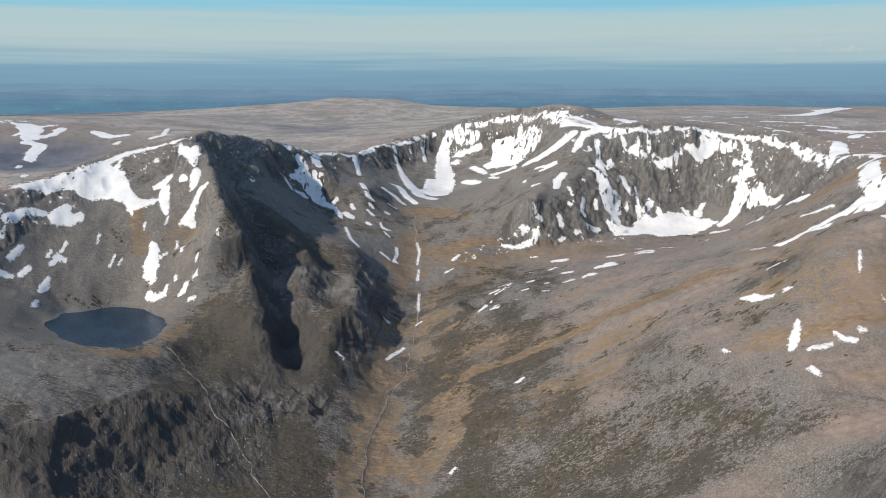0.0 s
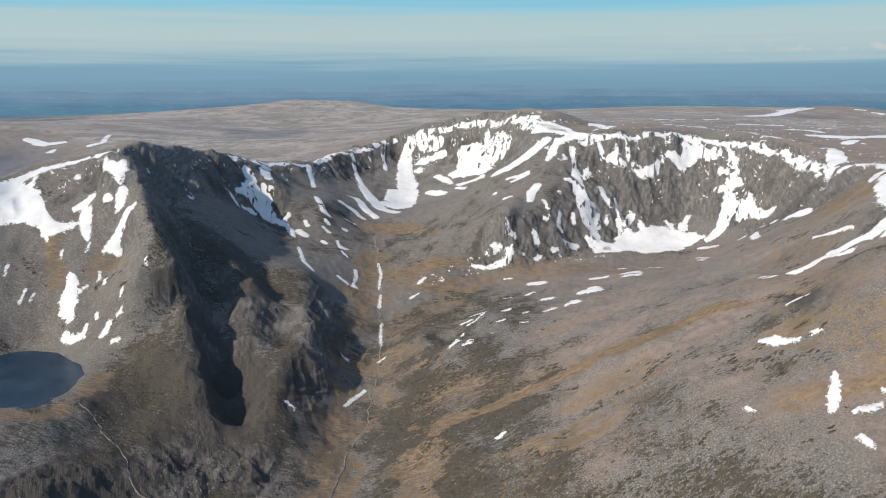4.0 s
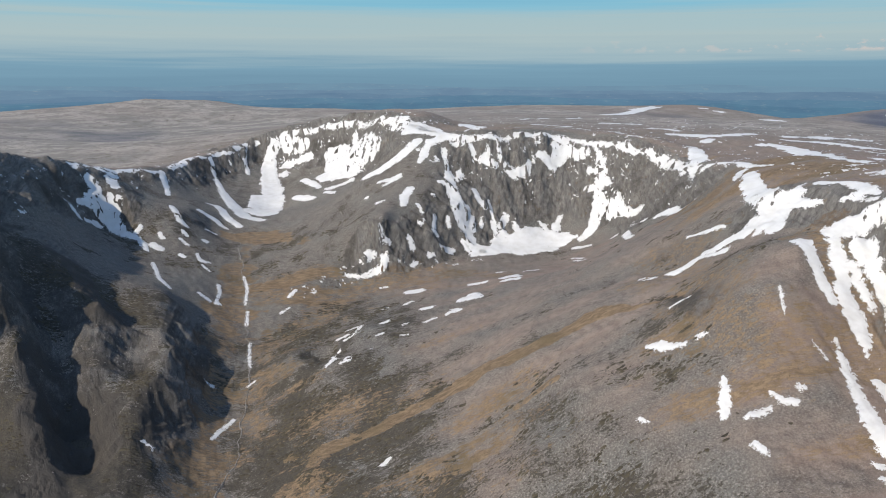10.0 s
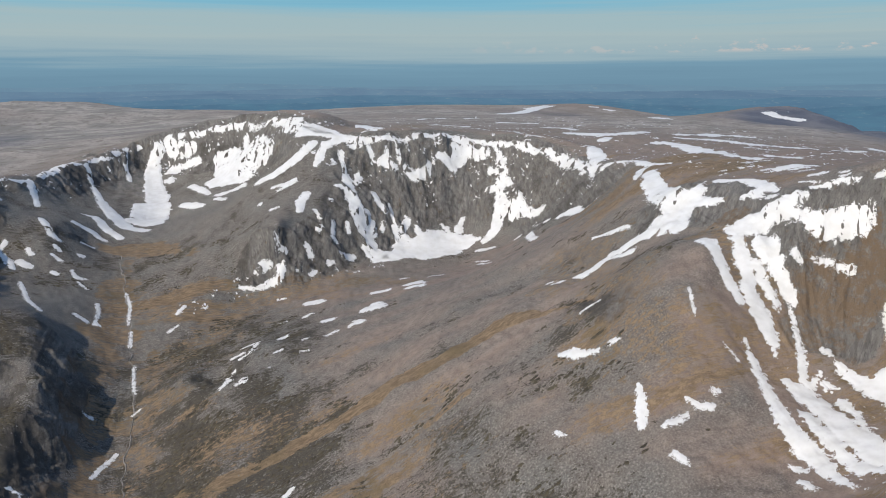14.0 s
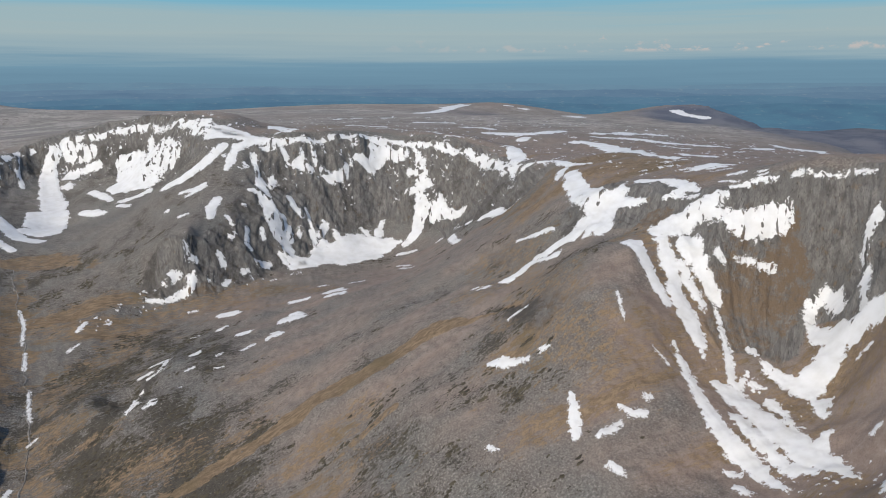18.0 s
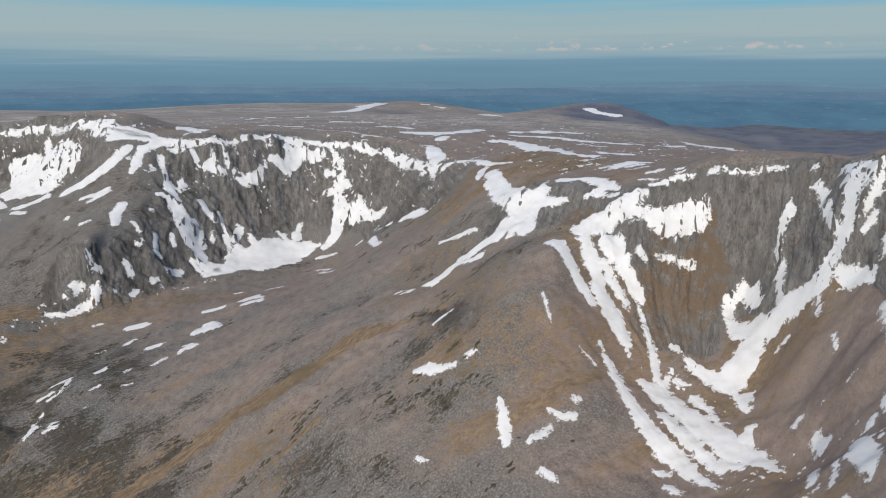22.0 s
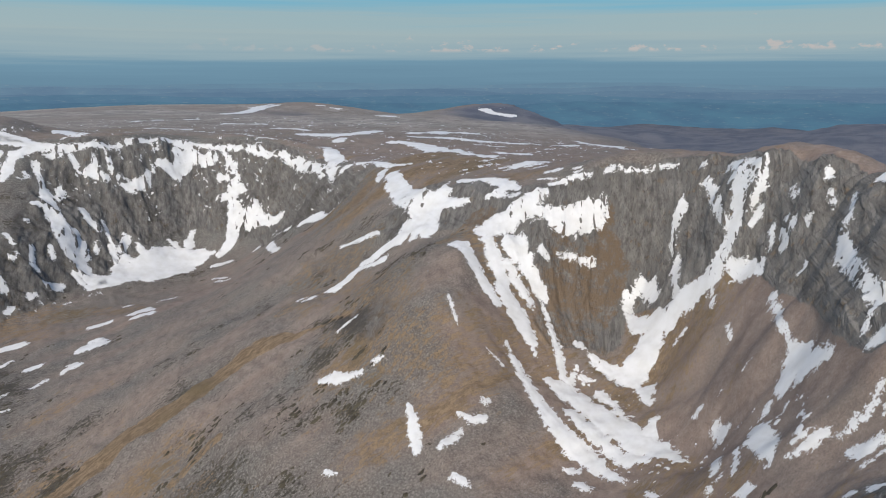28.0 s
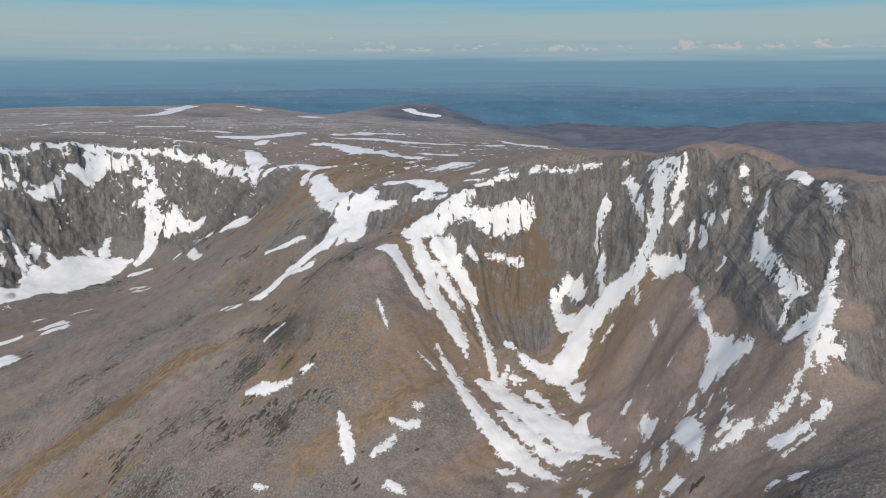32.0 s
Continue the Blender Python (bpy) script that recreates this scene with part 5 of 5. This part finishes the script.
snow_bank([(-884, 1474, 10.8), (-839, 1496, 10.3), (-800, 1532, 16.6), (-758, 1542, 22.5), (-725, 1543, 25.0), (-684, 1544, 28.6), (-651, 1519, 11.6), (-628, 1502, 12.4), (-603, 1502, 8.0), (-589, 1507, 3.6)], [(-782, 1546, 5.7), (-734, 1600, 5.2), (-695, 1627, 5.9), (-651, 1643, 4.9), (-605, 1654, 5.6), (-554, 1654, 4.8)], [(-797, 1526, 12.6), (-806, 1507, 9.9)], [(-741, 1526, 11.9), (-729, 1523, 11.1)], [(-701, 1590, 5.2), (-699, 1610, 2.8)], [(-637, 1495, 7.2), (-632, 1487, 3.4)], [(-726, 1577, 23.3), (-698, 1565, 24.3)])
snow_bank([(-758, 1472, 12.2), (-764, 1447, 13.2), (-744, 1451, 15.2), (-729, 1462, 11.9)], [(-803, 1439, 5.7), (-789, 1444, 6.1)])
snow_bank([(-831, 1399, 10.4), (-817, 1425, 7.7), (-804, 1442, 4.8)])
snow_patch([(-830, 1368, 5.3), (-831, 1383, 2.1)])
snow_streak([(-807, 1346, 4.2), (-800, 1363, 6.3), (-794, 1376, 2.1)])
snow_patch([(-806, 1316, 6.9), (-791, 1320, 3.5)])
snow_patch([(-781, 1331, 6.1), (-774, 1348, 5.2)])
snow_patch([(-753, 1381, 3.1), (-751, 1389, 3.2)])
snow_patch([(-742, 1371, 4.2), (-737, 1386, 5.2), (-724, 1384, 3.1)])
snow_streak([(-735, 1394, 3.1), (-730, 1410, 2.1)])
snow_patch([(-737, 1342, 3.1), (-737, 1327, 7.4), (-739, 1314, 5.1)])
snow_patch([(-734, 1292, 3.4), (-733, 1279, 4.1)])
snow_bank([(-575, 1632, 3.9), (-559, 1608, 9.8), (-536, 1594, 11.7), (-519, 1548, 5.3)], [(-520, 1580, 5.2), (-535, 1611, 6.4)])
snow_bank([(-597, 1534, 4.8), (-580, 1537, 6.8), (-571, 1546, 7.7)], [(-573, 1522, 11.2), (-568, 1498, 9.5), (-557, 1478, 4.3)])
snow_bank([(-511, 1528, 11.0), (-510, 1512, 8.9)], [(-491, 1496, 6.4), (-496, 1481, 5.5), (-501, 1473, 6.5), (-507, 1463, 10.2), (-517, 1459, 6.7), (-496, 1452, 5.1)], [(-482, 1495, 3.8), (-475, 1496, 2.2)])
snow_patch([(-618, 1604, 5.8), (-615, 1600, 3.8)])
snow_patch([(-540, 1534, 6.4), (-529, 1527, 3.6)])
snow_gully([(-572, 1427, 3.3), (-563, 1410, 9.2), (-562, 1392, 14.3), (-556, 1373, 11.3), (-549, 1359, 6.5)], [(-572, 1376, 3.3), (-564, 1377, 7.1)], [(-545, 1398, 3.2), (-531, 1409, 1.6)])
snow_patch([(-426, 1379, 2.9), (-424, 1375, 2.9)])
snow_streak([(-461, 1351, 2.4), (-459, 1357, 2.2)])
snow_streak([(-518, 1412, 2.5), (-521, 1426, 2.0)])
snow_patch([(-505, 1405, 3.9), (-503, 1397, 2.9)])
snow_streak([(-475, 1329, 5.0), (-481, 1320, 5.2), (-486, 1317, 2.2)])
snow_patch([(-456, 1333, 3.1), (-463, 1333, 2.1)])
snow_patch([(-554, 1343, 5.5), (-536, 1332, 5.3), (-519, 1332, 4.1), (-517, 1343, 3.0)])
snow_patch([(-463, 1305, 2.9), (-452, 1304, 1.9)])
snow_patch([(-503, 1352, 2.5), (-499, 1345, 2.3)])
snow_streak([(-642, 1393, 2.0), (-638, 1412, 2.1)])
snow_streak([(-625, 1407, 1.6), (-627, 1396, 1.5)])
snow_streak([(-677, 1424, 1.6), (-679, 1440, 2.2)])
snow_patch([(-596, 1456, 2.1), (-597, 1465, 2.9)])
snow_streak([(-555, 1458, 1.6), (-552, 1471, 1.6)])
snow_bank([(-2042, 3479, 25.2), (-1978, 3496, 33.5), (-1861, 3393, 48.4), (-1809, 3268, 31.2)], [(-1877, 3282, 11.8), (-1853, 3453, 20.4), (-1809, 3519, 8.3)], [(-1787, 3274, 23.4), (-1746, 3338, 19.7), (-1758, 3468, 16.2)], [(-1790, 3208, 19.2), (-1719, 3186, 26.5), (-1686, 3074, 29.3), (-1656, 2980, 14.3)])
snow_bank([(-1605, 3472, 23.9), (-1511, 3403, 27.2), (-1454, 3434, 19.5)], [(-1431, 3273, 18.7), (-1429, 3298, 15.0)])
snow_streak([(-1300, 3342, 15.0), (-1273, 3421, 11.4), (-1345, 3680, 8.2)])
snow_patch([(-1450, 2575, 12.4), (-1412, 2489, 9.0)])
snow_patch([(-1637, 2853, 10.3), (-1653, 2906, 10.5)])
snow_patch([(725, 1038, 7.8), (707, 1004, 7.8), (691, 1011, 3.8), (692, 971, 2.7)], [(716, 1079, 3.3), (728, 1061, 3.3), (726, 1028, 5.3)])
snow_patch([(805, 1060, 4.6), (827, 1052, 4.6)])
snow_streak([(787, 1092, 3.5), (803, 1088, 2.3)])
snow_patch([(746, 973, 4.1), (746, 953, 4.1)])
snow_streak([(717, 942, 3.8), (728, 928, 2.5), (739, 915, 2.9), (745, 905, 2.1)])
snow_streak([(753, 890, 3.4), (759, 872, 2.0)])
snow_streak([(740, 924, 2.4), (745, 919, 1.6)])
snow_gully([(139, 1717, 2.9), (165, 1703, 3.4), (193, 1702, 4.9), (219, 1700, 5.9), (223, 1710, 3.9)])
snow_patch([(174, 1724, 3.9), (191, 1721, 2.9)])
snow_patch([(275, 1700, 4.6), (287, 1708, 3.0)])
snow_streak([(220, 1749, 2.0), (219, 1734, 2.0), (227, 1729, 2.9)])
snow_streak([(-64, 1793, 2.5), (-56, 1742, 2.5), (-59, 1673, 2.4)])
snow_streak([(-55, 1647, 2.4), (-56, 1601, 2.8)])
snow_streak([(-50, 1541, 2.3), (-51, 1495, 2.7), (-48, 1450, 1.8)])
snow_streak([(-110, 1744, 3.2), (-107, 1709, 2.9), (-112, 1673, 2.9)])
snow_patch([(-120, 1405, 1.3), (-105, 1400, 2.7)])
snow_patch([(-51, 1401, 2.7), (-43, 1406, 2.7)])
snow_streak([(-73, 1326, 3.2), (-88, 1305, 3.2), (-102, 1281, 2.5)])
snow_streak([(-183, 1219, 1.8), (-170, 1212, 1.7)])
snow_patch([(8, 1620, 3.1), (23, 1631, 2.3)])
snow_patch([(25, 1665, 3.9), (37, 1682, 4.2)])
snow_streak([(116, 1452, 4.8), (138, 1443, 5.5)], [(96, 1435, 3.4), (111, 1427, 3.4)])
snow_patch([(68, 1335, 2.6), (84, 1345, 3.2)])
snow_patch([(89, 1326, 2.5), (103, 1323, 3.2)])
snow_patch([(246, 1589, 10.7), (264, 1575, 8.6)])
snow_patch([(246, 1447, 7.8), (259, 1445, 5.3)])
snow_patch([(273, 1382, 5.3), (288, 1389, 6.3)])
snow_patch([(312, 1432, 11.8), (335, 1419, 9.7)])
snow_patch([(279, 1384, 5.3), (291, 1379, 5.3)])
snow_patch([(353, 1527, 6.3), (375, 1520, 6.3)])
snow_patch([(400, 1472, 10.2), (418, 1462, 8.1)])
snow_patch([(227, 1513, 6.2), (237, 1516, 5.3)])
snow_patch([(202, 1658, 2.3), (215, 1657, 2.3)])
snow_patch([(490, 1151, 2.3), (499, 1142, 2.3)])
snow_patch([(153, 1374, 1.4), (164, 1374, 2.7)])
snow_patch([(170, 1423, 5.8), (181, 1429, 5.8)])
snow_patch([(198, 1387, 1.9), (206, 1389, 2.7)])
snow_patch([(234, 1377, 3.6), (249, 1384, 3.6)])
snow_patch([(115, 1073, 3.2), (124, 1077, 2.7)])
snow_patch([(12, 945, 3.2), (18, 950, 3)])
snow_streak([(580, 1598, 3.1), (590, 1555, 3.7)])
snow_patch([(412, 974, 4.7), (418, 967, 7.7), (427, 952, 3.6), (436, 941, 1.6)])
snow_patch([(447, 937, 2), (452, 931, 2.1)])
snow_streak([(434, 867, 1.6), (426, 852, 3.8), (419, 840, 5.4), (412, 827, 3.3)])
snow_patch([(425, 811, 3.3), (439, 810, 3.9), (450, 811, 1.5)])
snow_patch([(457, 825, 1.2), (462, 812, 4.2), (473, 807, 4)])
snow_patch([(485, 821, 1.2), (488, 816, 1.7)])
snow_patch([(412, 782, 2.7), (414, 770, 4.2)])
snow_patch([(353, 884, 1.4), (355, 875, 1.8)])
snow_streak([(459, 1016, 1.5), (469, 1015, 2.2), (481, 1016, 1.5)])
snow_patch([(488, 1139, 2.5), (498, 1130, 5)])
snow_drift([(992, 1937, 19.9), (1013, 1853, 38.4), (1069, 1822, 32.1), (1222, 1981, 14.4)])
snow_drift([(1070, 2229, 15.3), (1098, 2108, 14.7)])
snow_drift([(1120, 1691, 12.3), (1203, 1622, 24.7), (1180, 1475, 17.2), (1248, 1376, 11.4), (1314, 1375, 8.8)])
snow_drift([(1026, 1643, 13.1), (1028, 1536, 22.1), (923, 1324, 16.5), (870, 1190, 10.6)])
snow_drift([(1788, 1735, 16.1), (1511, 1451, 29.8), (1344, 1278, 11.5)])
snow_drift([(1193, 1768, 13.1), (1470, 1976, 23.3), (1565, 1947, 15.9)])
snow_patch([(799, 1077, 8.7), (826, 1074, 14.6), (844, 1063, 9.6)])
snow_streak([(711, 1087, 8.7), (726, 1055, 5.3), (713, 1008, 8.1), (704, 981, 4.1)], [(686, 1016, 2.5), (699, 1004, 4.2)])
snow_drift([(972, 1275, 9.4), (931, 1174, 10.9)])
snow_drift([(734, 2253, 10.9), (856, 2291, 11.3)])
snow_drift([(1175, 2736, 14.2), (1244, 2609, 18.4)])
snow_patch([(964, 1758, 13.3), (989, 1774, 10.2)])
snow_bank([(2137, 4789, 26.5), (2616, 5287, 40.1), (2957, 5627, 43.4)])
snow_drift([(3027, 3379, 30.6), (3017, 3259, 29.1), (3041, 3176, 29.1)])
snow_drift([(2349, 3439, 34.7), (2332, 3326, 27)])
snow_drift([(986, 3121, 10.5), (1062, 3177, 16.2)])
snow_patch([(416, 1513, 9.7), (428, 1513, 11.4)])
snow_patch([(332, 1452, 8.5), (339, 1445, 6.3)])
snow_patch([(428, 1609, 3.5), (440, 1608, 5.3)])
snow_patch([(246, 1577, 8.5), (268, 1562, 6.5)])
snow_patch([(318, 1443, 7.4), (341, 1432, 6.4)])
snow_patch([(412, 1504, 11.6), (429, 1490, 9.9)])
snow_patch([(355, 1536, 8.4), (377, 1519, 6.3)])
snow_patch([(253, 1447, 2.9), (259, 1446, 2.8)])
snow_patch([(281, 1395, 3.7), (291, 1390, 2.7)])
snow_patch([(245, 1387, 1.9), (254, 1383, 1.9)])
snow_patch([(188, 1351, 1.9), (198, 1344, 1.9)])
snow_patch([(182, 1523, 1.9), (195, 1519, 2.7)])
snow_patch([(467, 1550, 5.2), (492, 1545, 5.3)])
snow_streak([(572, 1564, 3.2), (576, 1512, 2.4)])
snow_patch([(134, 1435, 4.7), (126, 1411, 4.1)])
snow_patch([(119, 1407, 4.1), (111, 1409, 4.6), (104, 1418, 2.6)])
snow_streak([(93, 1399, 1.9), (82, 1354, 2.5), (72, 1336, 1.9)])
snow_patch([(102, 1332, 5.3), (94, 1328, 1.6)])
snow_patch([(140, 1336, 1.1)])
snow_bank([(2703, 5443, 41.4), (2864, 5538, 53.2), (2976, 5602, 43.4)])
snow_patch([(3276, 5623, 22.3), (3299, 5609, 22.3)])
snow_patch([(3285, 5475, 21.9), (3307, 5461, 32.8)])
snow_patch([(3325, 5317, 32.2), (3342, 5281, 32.1)])
snow_drift([(2266, 3285, 33.2), (2259, 3214, 32.6)])
snow_patch([(1148, 3286, 16.9), (1167, 3290, 17)])
snow_patch([(1236, 3197, 22.2), (1274, 3203, 22.3)])
snow_drift([(512, 2145, 23.2), (506, 2035, 21.9)])


# crumbs of snow left in cracks and hollows under the rims
def snow_crumbs():
    cols = slice(0, NF)
    x, y, z = FLAT_X[:, cols], FLAT_Y[:, cols], GZ[:, cols]
    zone = np.zeros_like(x)
    for key, reach in (("back_rim", 150), ("mid_rim", 150), ("west_crest", 150), ("mid_spur_foot", 30), ("near_floor", 40)):
        zone = np.maximum(zone, step(reach, reach * 0.35, line_distance(x, y, PLAN[key])))
    flat = step(840, 858, z) * step(0.35, 0.2, np.hypot(*LAND.slope(x, y))) * step(900, 1200, y) * 0.9
    zone = np.maximum(zone, flat)
    n = 0.5 * fbm(x, y, 22, 3, 301) + 0.75 * fbm(x, y, 6, 3, 311, 0.65)
    depth = (n - 1.04 + 0.34 * zone) * 11
    depth[zone < 0.2] = -9
    ob = snow_sheet("snow_crumbs", slice(0, NR), cols, depth, 1.0)
    if ob:
        tagged(ob, "scattered crumbs of old snow in cracks and hollows", "snow", kind="stuff")


snow_crumbs()


# ---- what lies loose on the ground: boulders and tufts of heath ----
def scatter(count, seed, weigh):
    """Places on the near slopes, thick where weigh() is high, with a size drawn for each."""
    rng = np.random.default_rng(seed)
    x, y = rng.uniform(-720, 830, count), rng.uniform(430, 1950, count)
    z, rock = LAND.height(x, y)
    keep = rng.uniform(0, 1, count) < weigh(x, y, z, rock)
    return x[keep], y[keep], rng


def lumps(name, x, y, rng, low, high, tall, sides, stretch, material_used, label, category):
    """Many small mounds or blocks in one mesh, each set into the ground."""
    n = len(x)
    size = low + (high - low) * rng.uniform(0, 1, n) ** 2.2
    turn = rng.uniform(0, math.tau, n) if stretch == 1 else rng.normal(-0.14, 0.25, n)
    px, py, up = [], [], []
    for k in range(sides):
        a = math.tau * k / sides
        r = size * rng.uniform(0.7, 1.25, n)
        u, v = r * math.cos(a) * stretch, r * math.sin(a)
        px.append(x + u * np.cos(turn) - v * np.sin(turn))
        py.append(y + u * np.sin(turn) + v * np.cos(turn))
        up.append(np.full(n, -0.35))
    for k in range(3):
        a = math.tau * k / 3 + 0.5
        r = size * rng.uniform(0.3, 0.75, n)
        u, v = r * math.cos(a) * stretch, r * math.sin(a)
        px.append(x + u * np.cos(turn) - v * np.sin(turn))
        py.append(y + u * np.sin(turn) + v * np.cos(turn))
        up.append(size * tall * rng.uniform(0.7, 1.3, n))
    px, py, up = np.stack(px), np.stack(py), np.stack(up)
    base = LAND.height(x, y)[0]
    gx, gy = LAND.slope(x, y, 4)
    pz = base + gx * (px - x) + gy * (py - y) + up
    verts = K * np.stack([px.T, py.T, pz.T], -1).reshape(-1, 3)
    caps = [sides, sides + 1, sides + 2]
    faces = [caps]
    for k in range(sides):
        here, there = caps[int(k * 3 / sides)], caps[int(((k + 1) % sides) * 3 / sides)]
        faces.append([k, (k + 1) % sides, here])
        if here != there:
            faces.append([(k + 1) % sides, there, here])
    one = np.array(faces, np.int32)
    tris = (one[None] + (sides + 3) * np.arange(n, dtype=np.int32)[:, None, None]).reshape(-1, 3)
    me = bpy.data.meshes.new(name)
    me.vertices.add(len(verts))
    me.vertices.foreach_set("co", verts.astype(np.float32).ravel())
    me.loops.add(tris.size)
    me.loops.foreach_set("vertex_index", tris.ravel())
    me.polygons.add(len(tris))
    me.polygons.foreach_set("loop_start", np.arange(0, tris.size, 3, dtype=np.int32))
    me.update(calc_edges=True)
    me.materials.append(material_used)
    return tagged(new(name, me), label, category, kind="stuff")


def tuft_weight(x, y, z, rock):
    c = cover(x, y, z, rock)
    u, v = x * 0.99 - y * 0.14, y * 0.99 + x * 0.14
    n = c["heath"] - 0.4 * c["grass"] + 0.55 * fbm(u * 0.4, v, 46, 4, 401) + 0.4 * fbm(u * 0.45, v, 13, 2, 411)
    return step(0.62, 1.0, n) * (1 - step(0.2, 0.5, rock)) * step(840, 790, z)


def boulder_weight(x, y, z, rock):
    n = 0.22 + 0.5 * fbm(x, y, 70, 4, 421) + 0.1 * step(0.1, 0.4, rock) - 0.45 * step(60, 200, x) - fan(x, y)
    return step(0.2, 0.9, n) * 0.9


x, y, rng = scatter(240000, 11, tuft_weight)
lumps("heath_tufts", x, y, rng, 0.6, 2.6, 0.3, 7, 1.9, TUFT, "dark tufts of heath scattered over stony ground", "heath")
x, y, rng = scatter(110000, 12, boulder_weight)
lumps("boulders", x, y, rng, 0.4, 1.6, 0.6, 5, 1, BOULDER, "grey granite boulders strewn over the slopes", "boulders")
